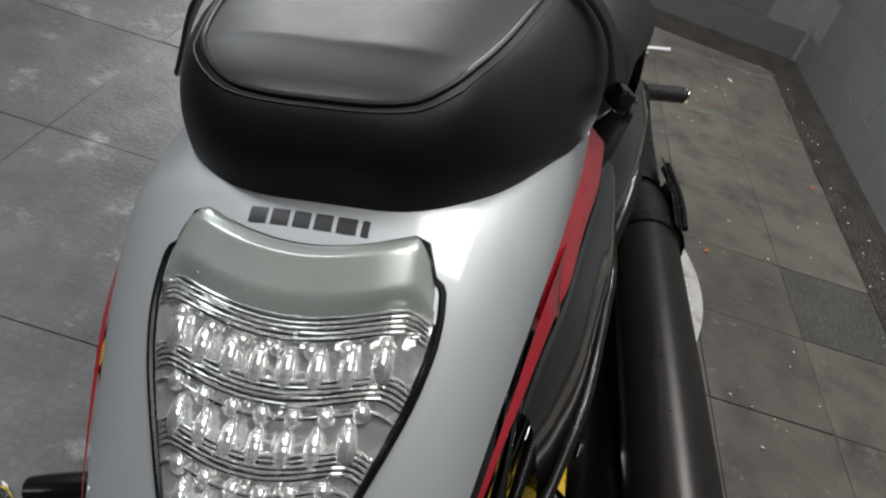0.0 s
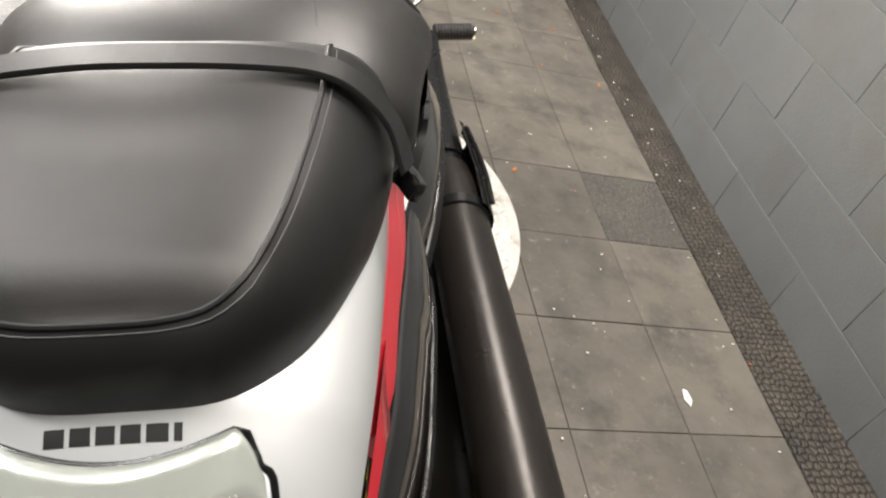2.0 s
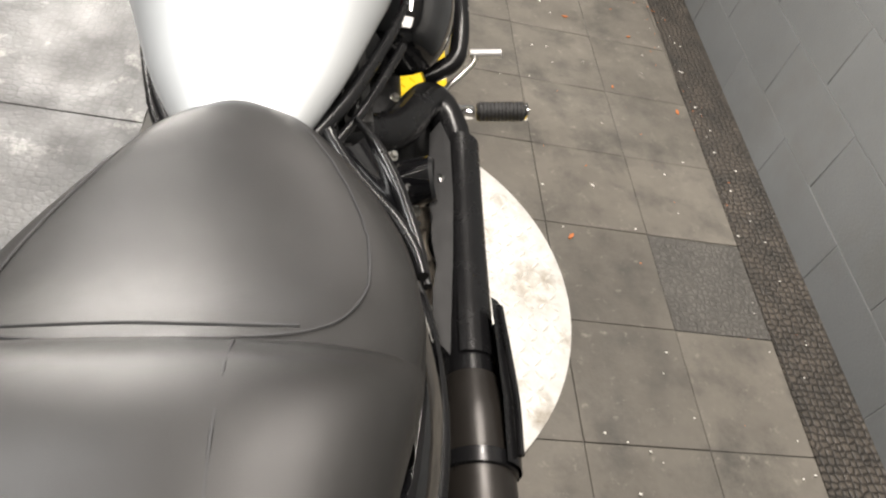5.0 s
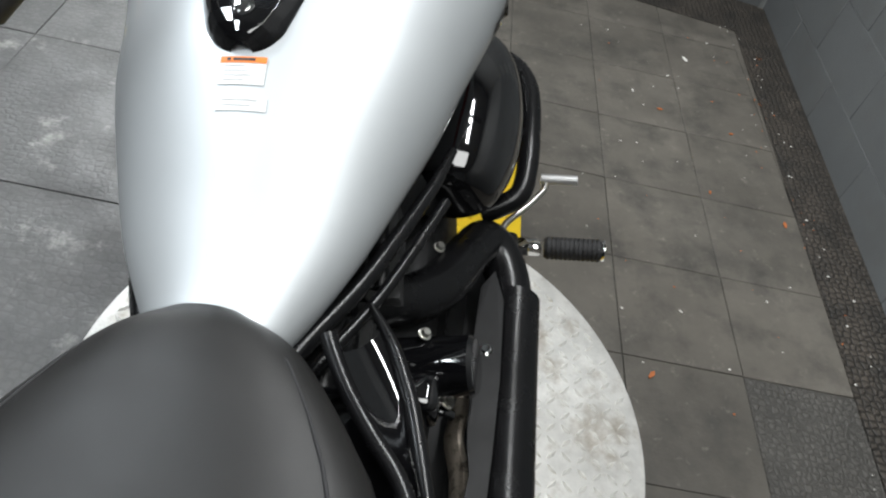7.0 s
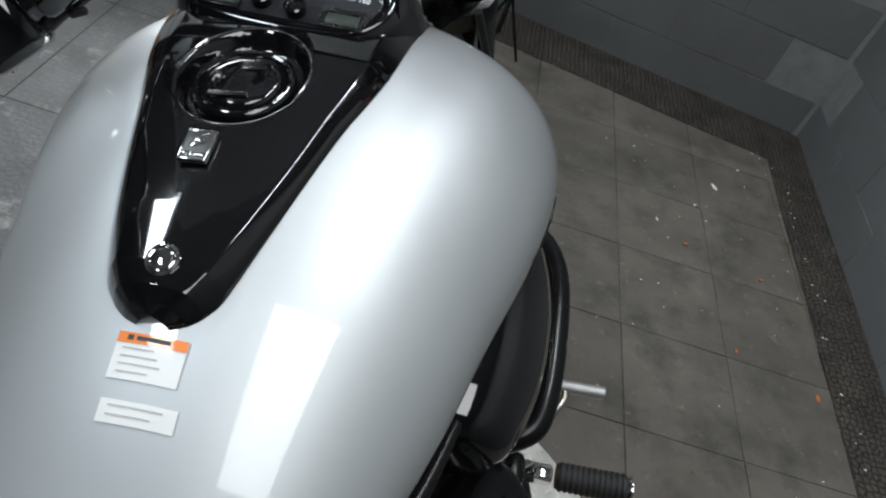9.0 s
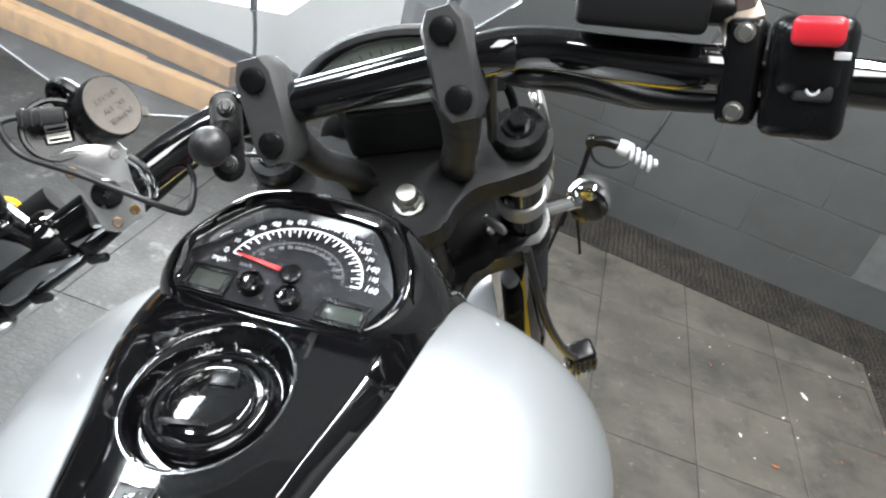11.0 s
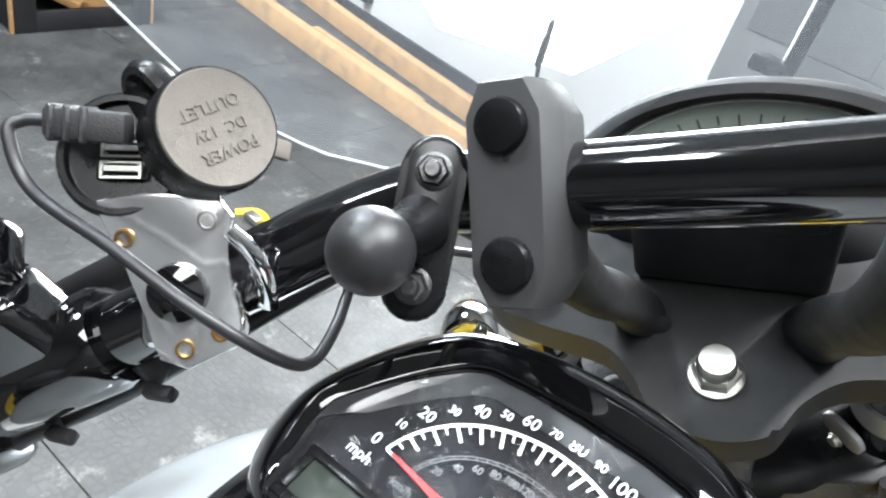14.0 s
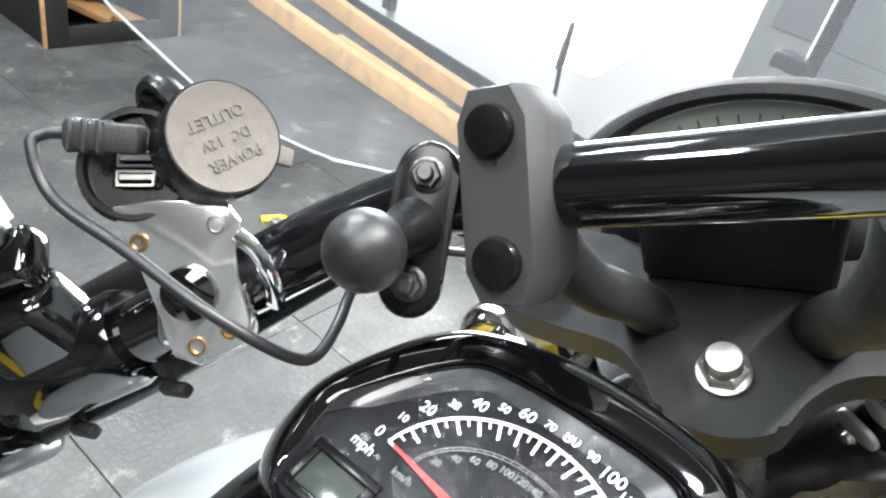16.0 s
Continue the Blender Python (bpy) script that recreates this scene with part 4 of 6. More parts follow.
aircl = [(1.335, 0.02, 0.575, 0.545), (1.345, 0.058, 0.60, 0.515), (1.38, 0.078, 0.622, 0.492), (1.44, 0.092, 0.640, 0.475), (1.52, 0.094, 0.648, 0.470), (1.60, 0.080, 0.638, 0.485), (1.645, 0.05, 0.615, 0.515), (1.655, 0.018, 0.59, 0.545)]
air = part("air_cleaner", loft([[(x + 0.148, y, z) for x, y, z in oval(y, w, t, b, 2.3, seg=36)] for y, w, t, b in smooth_rows(aircl, 4)]), BLACK_GLOSS, bike, "gloss black air cleaner cover", sharp=60)
part("cover_rim", tube([(0.148 + 0.086 * math.cos(a) * 0.98, 1.50 + 0.150 * math.sin(a), 0.535 - 0.012 * math.cos(a)) for a in np.linspace(-2.0, 2.0, 22)], 0.005, 8, 1), BLACK_SATIN, air)
part("cover_bolt", bolt(0.006, 0.006), STEEL, air, m=pose(0.19, 1.388, 0.60))
part("intake_neck", tube([(0.06, 1.30, 0.55), (0.10, 1.36, 0.56), (0.14, 1.42, 0.56)], 0.045, 20, 5), BLACK_SATIN, bike, "black intake neck")

# --- exhaust
silencer = part("silencer", tube([(0.262, -0.04, 0.452), (0.262, 0.10, 0.450), (0.258, 0.40, 0.442), (0.250, 0.72, 0.432), (0.249, 0.76, 0.431)], 0.042, 36, 5), EXHAUST, bike, "long matt black silencer")
part("clamp_band", lathe([(0.0425, -0.010), (0.0455, -0.008), (0.0455, 0.008), (0.0425, 0.010)], 36, pose(0.2488, 0.762, 0.431, -90, 0, 0)), BLACK_SATIN, silencer)
part("reducer", tube([(0.249, 0.77, 0.431), (0.248, 0.82, 0.428), (0.247, 0.87, 0.425)], 0.04, 30, 4, [0.042, 0.041, 0.034]), EXHAUST, silencer)
lower = part("silencer", tube([(0.225, 0.0, 0.335), (0.225, 0.35, 0.330), (0.222, 0.72, 0.322), (0.215, 0.86, 0.318), (0.20, 1.05, 0.315)], 0.045, 30, 5, [0.048, 0.048, 0.046, 0.034, 0.028]), EXHAUST, bike, "lower black silencer below the first")
header = part("exhaust_pipe", tube([(0.247, 0.86, 0.424), (0.246, 1.00, 0.410), (0.243, 1.15, 0.398), (0.240, 1.27, 0.398), (0.236, 1.335, 0.405), (0.220, 1.378, 0.42), (0.200, 1.384, 0.438), (0.183, 1.345, 0.455), (0.168, 1.288, 0.478), (0.152, 1.240, 0.50), (0.130, 1.205, 0.52), (0.105, 1.182, 0.54), (0.07, 1.165, 0.555)], 0.030, 28, 7), BLACK_SATIN, bike, "black exhaust header bending back on itself beside the engine")
shield = [[(0.246 + 0.0335 * math.cos(a), y, zc + 0.034 * math.sin(a)) for a in np.linspace(-0.6, 1.9, 14)] for y, zc in ((0.90, 0.420), (1.0, 0.408), (1.1, 0.398), (1.2, 0.394), (1.27, 0.397), (1.31, 0.401))]
part("heat_shield", loft(shield, closed=False), BLACK_SATIN, header, "black heat shield")
shield = [[(0.249 + r * math.cos(a), y, zc + r * math.sin(a)) for a in np.linspace(-1.0, 0.9, 10)] for y, zc, r in ((0.755, 0.433, 0.049), (0.83, 0.43, 0.050), (0.90, 0.424, 0.047), (0.98, 0.414, 0.044))]
part("heat_shield", loft(shield, closed=False), BLACK_SATIN, header, "black ribbed heat shield over the pipe")
for dx in (0.0, 0.008):
    part("shield_rib", tube([(0.290 + dx * 0.6, 0.765, 0.452 + dx), (0.291 + dx * 0.6, 0.83, 0.45 + dx), (0.287 + dx * 0.6, 0.90, 0.444 + dx), (0.283 + dx * 0.6, 0.97, 0.432 + dx)], 0.004, 8, 4), BLACK_SATIN, header)
plate = [(0.205, 0.93), (0.228, 0.90), (0.235, 1.06), (0.238, 1.16), (0.236, 1.28), (0.222, 1.33), (0.205, 1.30), (0.202, 1.20), (0.207, 1.08), (0.214, 1.04), (0.208, 1.0)]
part("shield_plate", prism([(x - 0.004, y) for x, y in plate], 0.004, 0.001, pose(0, 0, 0.436)), BLACK_MATT, header, "matt black shield plate")
part("shield_bolt", bolt(0.006, 0.005, False), CHROME, header, m=pose(0.215, 1.20, 0.440))
part("cast_bracket", tube([(0.190, 1.20, 0.40), (0.190, 1.14, 0.402), (0.186, 1.10, 0.405), (0.196, 1.06, 0.402), (0.199, 1.02, 0.398), (0.197, 0.98, 0.392)], 0.009, 10, 5, None, 1.6), CAST_ALLOY, bike, "bare cast metal footboard bracket")
for y in (0.99, 1.075):
    part("bracket_bolt", bolt(0.006, 0.006), STEEL, bike, m=pose(0.199, y, 0.405))
part("starter_motor", lathe([(0.03, -0.06), (0.034, -0.055), (0.034, 0.055), (0.03, 0.06)], 26, pose(0.150, 1.135, 0.49, 0, 80, 0)), BLACK_GLOSS, bike, "gloss black starter motor")
part("rocker_cover", box(0.07, 0.045, 0.05, 0.012, pose(0.140, 1.085, 0.505), 3), BLACK_GLOSS, bike)
head = part("rear_head", box(0.030, 0.105, 0.10, 0.012, pose(0.100, 1.215, 0.575, 27, 0, 8), 3), BLACK_SATIN, bike, "finned side of the rear cylinder head")
for k in range(11):
    part("head_fin", box(0.036, 0.112, 0.0028, 0.001, pose(0.104, 1.215, 0.575, 27, 0, 8) @ pose(0, 0, -0.045 + 0.009 * k), 1), GREY_CAST, head)
for x, y, z in ((0.149, 1.30, 0.508), (0.16, 1.255, 0.515), (0.152, 1.15, 0.53), (0.175, 1.16, 0.475), (0.18, 1.105, 0.47)):
    part("engine_bolt", bolt(0.0055, 0.007), STEEL, bike, m=pose(x, y, z, 0, 30, 0))
part("oil_line", tube([(0.14, 1.12, 0.455), (0.17, 1.12, 0.46), (0.185, 1.12, 0.452)], 0.006, 10, 4), BLACK_GLOSS, bike)
part("oil_line", tube([(0.14, 1.105, 0.447), (0.17, 1.105, 0.452), (0.185, 1.105, 0.444)], 0.006, 10, 4), BLACK_GLOSS, bike)

# --- side covers and frame rails
side = [(0.26, 0.092, 0.57), (0.38, 0.116, 0.605), (0.50, 0.142, 0.645), (0.60, 0.176, 0.68), (0.72, 0.192, 0.675), (0.84, 0.182, 0.645), (0.93, 0.158, 0.628), (1.0, 0.130, 0.615), (1.05, 0.108, 0.60)]
for s in (1, -1):
    rings = []
    for y, x, z in smooth_rows([(q[0], q[1] - (0.0 if s > 0 else 0.035), q[2]) for q in side], 4):
        rings.append([(s * (x + 0.006), y, z - 0.005), (s * (x + 0.018), y, z - 0.03), (s * (x + 0.020), y, z - 0.07), (s * (x + 0.012), y, z - 0.12), (s * (x - 0.01), y, z - 0.17), (s * (x - 0.05), y, z - 0.18), (s * (x - 0.05), y, z)])
    part("side_cover", loft(rings), BLACK_GLOSS, bike, "gloss black side cover below the seat", sharp=50)
    rail = [(s * (table(TANK, y)[0] * 0.9 + 0.008), y, 0.655 - 0.01 * (y - 1.0)) for y in (0.975, 1.04, 1.11, 1.18, 1.25, 1.31)]
    part("frame_rail", tube(rail, 0.008, 14, 4, [0.008, 0.009, 0.009, 0.008, 0.007, 0.005]), BLACK_SATIN, bike, "black frame rail below the tank")
    part("frame_rail", tube([(x + s * 0.012, y, z - 0.022) for x, y, z in rail[:5]], 0.006, 12, 4), BLACK_SATIN, bike, "black frame rail below the tank")
    part("side_trim", tube([(s * (x + 0.018 - (0.0 if s > 0 else 0.035)), y, z - 0.03 - 0.16 * (1.05 - y)) for y, x, z in side], 0.009, 12, 4, [0.004, 0.007, 0.008, 0.008, 0.008, 0.008, 0.007, 0.006, 0.004]), BLACK_SATIN, bike)
seat_line = [(0.093, 1.040, 0.668), (0.099, 1.027, 0.664), (0.116, 0.997, 0.658), (0.140, 0.964, 0.652), (0.165, 0.934, 0.646), (0.179, 0.909, 0.642), (0.187, 0.891, 0.640), (0.193, 0.866, 0.638)]
cover_line = [(0.116, 1.096, 0.640), (0.130, 1.077, 0.635), (0.145, 1.053, 0.630), (0.164, 1.009, 0.622), (0.177, 0.966, 0.618), (0.186, 0.934, 0.615), (0.192, 0.909, 0.613), (0.198, 0.875, 0.610)]
part("seat_rail", tube(seat_line, 0.0075, 14, 5), BLACK_SATIN, bike, "black tubular rail along the seat's lower edge")
part("cover_edge", tube(cover_line, 0.0065, 12, 5, [0.003, 0.005, 0.0065, 0.0075, 0.0075, 0.007, 0.006, 0.005]), BLACK_SATIN, bike, "black rolled edge of the side cover")
leaf = [[tuple(p.lerp(q, k / 8) - Vector((0, 0, 0.002 + 0.011 * math.sin(math.pi * k / 8) ** 0.8))) for k in range(9)] for p, q in zip(curve([Vector(v) for v in seat_line[1:]], 5), curve([Vector(v) for v in cover_line[1:]], 5))]
part("leaf_panel", loft(leaf, closed=False), BLACK_GLOSS, bike, "hollow gloss black panel between rail and side cover", sharp=60)
part("rear_fender", loft([oval(y, 0.118, 0.345 + 0.36 * math.sin(a), 0.345 + 0.30 * math.sin(a) - 0.03, 3.0, seg=30) for a, y in [(radians(d), 0.48 - 0.36 * math.cos(radians(d))) for d in range(20, 150, 10)]]), BLACK_GLOSS, bike, "black rear mudguard", sharp=60)
swing = part("swingarm", tube([(0.145, 0.425, 0.344), (0.145, 0.44, 0.345), (0.148, 0.52, 0.349), (0.155, 0.75, 0.36), (0.13, 1.0, 0.38)], 0.03, 16, 4, [0.010, 0.024, 0.030, 0.030, 0.030]), BLACK_SATIN, bike, "black swingarm")
for s in (1, -1):
    stalk = part("rear_indicator", tube([(s * 0.11, 0.20, 0.58), (s * 0.16, 0.19, 0.575), (s * 0.185, 0.185, 0.57)], 0.009, 12, 3), BLACK_SATIN, bike, "chrome rear indicator") if s < 0 else None
    if stalk:
        part("bowl", lathe([(0.012, -0.035), (0.027, -0.02), (0.031, 0.0), (0.029, 0.02), (0.015, 0.028)], 24, pose(-0.205, 0.145, 0.575, 90, 0, 0)), CHROME, stalk)
hanger = part("pillion_peg_hanger", tube([(0.150, 0.46, 0.30), (0.178, 0.44, 0.29), (0.20, 0.42, 0.27)], 0.010, 12, 4), BLACK_SATIN, bike, "black hanger with a chrome bolt")
part("axle_nut", bolt(0.016, 0.02), CHROME, hanger, m=pose(0.168, 0.475, 0.345, 0, 90, 0))
stand = part("side_stand", tube([(-0.12, 1.18, 0.20), (-0.17, 1.15, 0.10), (-0.222, 1.12, 0.035)], 0.013, 12, 4), BLACK_SATIN, bike, "black side stand")

# --- guard, peg and brake pedal
guard = part("engine_guard", tube([(0.084, 1.834, 0.507), (0.176, 1.747, 0.517), (0.213, 1.717, 0.516), (0.235, 1.686, 0.515), (0.248, 1.647, 0.512), (0.253, 1.598, 0.508), (0.254, 1.535, 0.498), (0.253, 1.495, 0.488), (0.248, 1.458, 0.475), (0.237, 1.441, 0.468), (0.214, 1.430, 0.460), (0.191, 1.422, 0.455)], 0.0155, 18, 6), BLACK_SATIN, bike, "black tubular engine guard")
for s in (1,):
    peg = part("footpeg", merge(box(0.04, 0.022, 0.02, 0.005, pose(s * 0.262, 1.472, 0.341)), lathe([(0.009, -0.012), (0.009, 0.012)], 14, pose(s * 0.25, 1.472, 0.341))), CHROME, bike, "folding footpeg with a ribbed rubber")
    pr = [(0.0150, 0.0)]
    for k in range(12):
        y = 0.004 + k * 0.0068
        pr += [(0.0165, y), (0.0180, y + 0.0012), (0.0180, y + 0.0042), (0.0165, y + 0.0054)]
    pr += [(0.015, 0.087)]
    part("rubber", lathe(pr, 20, pose(s * 0.286, 1.473, 0.341, 0, s * 90, 0)), RUBBER, peg, "ribbed black rubber")
    part("end_cap", lathe([(0.015, 0.087), (0.0165, 0.089), (0.0165, 0.092), (0.012, 0.094)], 20, pose(s * 0.286, 1.473, 0.341, 0, s * 90, 0)), CHROME, peg)
    part("peg_mount", merge(box(0.05, 0.05, 0.06, 0.012, pose(s * 0.222, 1.462, 0.335), 3), box(0.10, 0.03, 0.03, 0.008, pose(s * 0.16, 1.46, 0.33), 2)), BLACK_SATIN, peg)
pedal = part("brake_pedal", tube([(0.283, 1.556, 0.399), (0.280, 1.540, 0.398), (0.255, 1.505, 0.394), (0.225, 1.475, 0.385), (0.212, 1.452, 0.36), (0.21, 1.44, 0.33)], 0.0052, 12, 5), STEEL, bike, "steel brake pedal with an alloy pad")
part("pad", lathe([(0.007, 0), (0.0082, 0.001), (0.0082, 0.057), (0.007, 0.058)], 20, pose(0.275, 1.564, 0.402, 0, 90, 0)), ALLOY, pedal, "brushed alloy pedal pad")

part("radiator", merge(box(0.26, 0.035, 0.30, 0.008, pose(0, 1.775, 0.50, -8, 0, 0), 2), *[box(0.24, 0.008, 0.004, 0, pose(0, 1.755 - 0.14 * (z - 0.5), z, -8, 0, 0)) for z in np.linspace(0.38, 0.62, 14)]), BLACK_MATT, bike, "black radiator behind the fork")
# --- fork, yokes
for s, fx in ((1, 0.119), (-1, 0.138)):
    leg = part("fork_leg", lathe([(0.030, -0.64), (0.034, -0.62), (0.034, -0.20), (0.0265, -0.19), (0.0265, 0.004)], 32, pose(s * fx, 0.066, 0)), BLACK_GLOSS, bike, "black front fork leg", STEER)
    part("fork_cap", merge(lathe([(0.030, 0.0), (0.030, 0.012), (0.027, 0.017), (0.018, 0.018), (0.016, 0.022)], 30, pose(s * fx, 0.066, 0)), lathe([(0.012, 0.018), (0.012, 0.029), (0.010, 0.031)], 6, pose(s * fx, 0.066, 0))), BLACK_SATIN, leg)
    for z in (-0.058, -0.115):
        part("clamp_ring", lathe([(0.0268, z - 0.013), (0.0295, z - 0.012), (0.0295, z + 0.012), (0.0268, z + 0.013)], 32, pose(s * fx, 0.066, 0)), ALLOY, leg, "bare alloy clamp ring")
    part("clamp_tab", merge(prism(capsule(0.020, 0.034), 0.004, 0.001, pose(s * 0.086, 0.034, -0.117, 90, 0, s * -45) @ pose(0, 0, 0, 0, 0, 90))), ALLOY, leg, "alloy clamp tab")
    part("tab_bolt", bolt(0.004, 0.004, False), STEEL, leg, m=pose(s * 0.080, 0.026, -0.117, 90, 0, s * -45))
    stay = curve([(s * 0.142, 0.088, 0.036), (s * 0.147, 0.086, 0.020), (s * 0.152, 0.086, -0.020), (s * 0.149, 0.086, -0.045), (s * 0.156, 0.086, -0.062), (s * 0.152, 0.088, -0.090), (s * 0.157, 0.090, -0.11), (s * 0.152, 0.092, -0.15)], 3)
    part("lamp_stay", loft([[(p.x, p.y - 0.011, p.z), (p.x, p.y + 0.011, p.z), (p.x + s * 0.003, p.y + 0.011, p.z), (p.x + s * 0.003, p.y - 0.011, p.z)] for p in stay]), ALLOY, leg, "bent alloy lamp bracket")
    part("stay_screw", bolt(0.007, 0.006, False), STEEL, leg, m=pose(s * 0.137, 0.086, 0.030, 0, s * 60, 0))
    ind = part("front_indicator", tube([(s * (fx + 0.031), 0.09, -0.188), (s * (2 * fx - 0.063), 0.105, -0.205), (s * (2 * fx - 0.038), 0.12, -0.222)], 0.0085, 14, 3), CHROME, bike, "chrome front indicator on a short stalk", STEER)
    part("bowl", lathe([(0.010, -0.034), (0.024, -0.024), (0.031, -0.004), (0.0315, 0.012), (0.029, 0.018)], 30, pose(s * (2 * fx - 0.022), 0.130, -0.232, 70, 0, s * -20)), CHROME, ind)
    part("lens", lathe([(0.029, 0.018), (0.022, 0.027), (0.006, 0.032)], 30, pose(s * (2 * fx - 0.022), 0.130, -0.232, 70, 0, s * -20)), LENS, ind)
yoke = [(-0.172, 0.060), (-0.167, 0.092), (-0.138, 0.106), (-0.085, 0.100), (-0.04, 0.108), (0.04, 0.108), (0.085, 0.100), (0.125, 0.106), (0.150, 0.092), (0.155, 0.060), (0.138, 0.030), (0.105, 0.018), (0.070, 0.010), (0.048, -0.008), (0.034, -0.030), (0.012, -0.040), (-0.012, -0.040), (-0.034, -0.030), (-0.048, -0.008), (-0.070, 0.010), (-0.112, 0.018), (-0.152, 0.030)]
top_yoke = part("top_yoke", prism(smooth_line(yoke, 6), 0.030, 0.0025, pose(0, 0, -0.034), 2), YOKE, bike, "dark grey cast top yoke", STEER)
part("stem_nut", merge(lathe([(0.0165, -0.004), (0.0165, -0.001), (0.0145, 0.0)], 30), lathe([(0.0145, -0.001), (0.0145, 0.006), (0.0125, 0.008)], 6), lathe([(0.0115, 0.007), (0.0115, 0.014), (0.0100, 0.017), (0.004, 0.018)], 30)), STEEL, top_yoke, "chrome stem nut")
part("bottom_yoke", prism(smooth_line(yoke, 3), 0.034, 0.005, pose(0, 0, -0.20), 2), BLACK_SATIN, bike, "black bottom yoke", STEER)
part("steering_head", tube([(0, 0, -0.20), (0, 0, -0.12), (0, 0, -0.03)], 0.03, 20, 1), BLACK_SATIN, bike, "black steering head", STEER)

# --- handlebar
bars = [(0.46, -0.275, 0.245), (0.34, -0.212, 0.250), (0.24, -0.157, 0.250), (0.207, -0.138, 0.248), (0.165, -0.110, 0.2445), (0.135, -0.086, 0.2400), (0.108, -0.071, 0.2370), (0.085, -0.067, 0.236)]
bar_line = [(-x, y, z - 0.085 * max(0, x - 0.12)) for x, y, z in bars] + [(0, -0.067, 0.236)] + [(x, y + 0.28 * (x - 0.085), z - 0.235 * (x - 0.085)) for x, y, z in bars[::-1]]
handlebar = part("handlebar", tube(bar_line, 0.0146, 32, 7), BLACK_GLOSS, bike, "gloss black handlebar", BAR, sharp=60)
FACE = [(-0.0075, 0.034), (0.0075, 0.034), (0.0125, 0.024), (0.0125, -0.024), (0.0075, -0.034), (-0.0075, -0.034), (-0.0125, -0.024), (-0.0125, 0.024)]
for s in (1, -1):
    cm = pose(s * 0.0655 + 0.002, -0.083, 0.2545, 47, 0, 0) @ Matrix.Translation((0, -0.0045, 0))
    body = [[(x * k, y * k2, z) for x, y in FACE] for k, k2, z in ((1.15, 0.92, -0.034), (1.3, 1.04, -0.028), (1.3, 1.06, -0.010), (1.04, 1.05, -0.0012), (1.0, 1.035, 0.0))]
    clampc = part("handlebar_clamp", loft(body), GREY_CAST, bike, "dark grey anodised handlebar clamp", BAR @ cm)
    for y in (0.0215, -0.0215):
        part("bolt_cap", lathe([(0.0088, 0), (0.0088, 0.002), (0.0080, 0.0036), (0.005, 0.0044), (0.001, 0.0046)], 28, pose(0, y, 0)), BLACK_SATIN, clampc, "black rubber bolt cap")
    part("index_dot", lathe([(0.0012, 0), (0.0012, 0.0004), (0.0004, 0.0005)], 12, pose(0.001, 0.0115, 0)), BLACK_MATT, clampc)
    part("handlebar_riser", tube([(s * 0.066, -0.062, 0.226), (s * 0.066, -0.048, 0.175), (s * 0.062, -0.022, 0.11), (s * 0.056, 0.012, 0.05), (s * 0.052, 0.04, -0.006)], 0.018, 20, 5, [0.021, 0.018, 0.016, 0.017, 0.020], 0.8), BLACK_MATT, bike, "matt black handlebar riser", STEER)
part("yoke_cover", merge(box(0.118, 0.030, 0.085, 0.006, pose(0, 0.078, 0.040), 3), box(0.10, 0.008, 0.010, 0.003, pose(0, 0.062, 0.070), 2)), BLACK_MATT, bike, "matt black cover ahead of the top yoke", STEER)


def bar_at(x):
    """The handlebar's centre at x, and its direction."""
    line = sorted(bar_line)
    p = Vector([float(np.interp(x, [q[0] for q in line], [q[k] for q in line])) for k in range(3)])
    q = Vector([float(np.interp(x + 0.01, [r[0] for r in line], [r[k] for r in line])) for k in range(3)])
    return p, (q - p).normalized()


def along(p, d, roll=0.0):
    """A frame at p whose z runs along d."""
    return Matrix.Translation(p) @ d.to_track_quat("Z", "Y").to_matrix().to_4x4() @ pose(0, 0, 0, 0, 0, roll)


def frame_of(o, ex, ey):
    ex, ey = Vector(ex), Vector(ey)
    z = ex.cross(ey).normalized()
    x = ex.normalized()
    m = Matrix((x, z.cross(x), z)).transposed().to_4x4()
    return Matrix.Translation(o) @ m


# --- switches, levers, reservoir, mirrors
p, d = bar_at(0.272)
switch = part("switch_housing", merge(box(0.044, 0.066, 0.055, 0.008, pose(0, -0.014, 0), 3), box(0.036, 0.042, 0.045, 0.01, pose(0, -0.003, 0.01), 3)), BLACK_SATIN, bike, "black right-hand switch housing", BAR @ Matrix.Translation(p + Vector((0, 0.004, 0.018))) @ pose(0, 0, 0, 50, 0, -24))
part("kill_switch", box(0.026, 0.015, 0.016, 0.004, pose(0.002, 0.012, 0.033), 3), RED_SWITCH, switch, "red engine stop switch")
part("switch_mark", box(0.008, 0.004, 0.002, 0.0005, pose(0.015, 0.0, 0.0330)), PRINT, switch)
start = part("starter_button", box(0.020, 0.014, 0.006, 0.003, pose(0.004, -0.018, 0.028), 3), GREY_CAST, switch, "grey starter button")
part("button_mark", lathe([(0.0022, 0.0), (0.0030, 0.0004), (0.0038, 0.0)], 16, pose(0.004, -0.018, 0.0312), False), PRINT, start)
p2, d2 = bar_at(0.40)
part("grip", merge(lathe([(0.015, -0.075), (0.019, -0.072), (0.0185, 0.05), (0.016, 0.06)], 26), *[lathe([(0.0188, z), (0.0198, z + 0.003), (0.0188, z + 0.006)], 26) for z in np.linspace(-0.065, 0.045, 10)]), RUBBER, bike, "ribbed black rubber grip", BAR @ along(p2, d2))
p, d = bar_at(0.236)
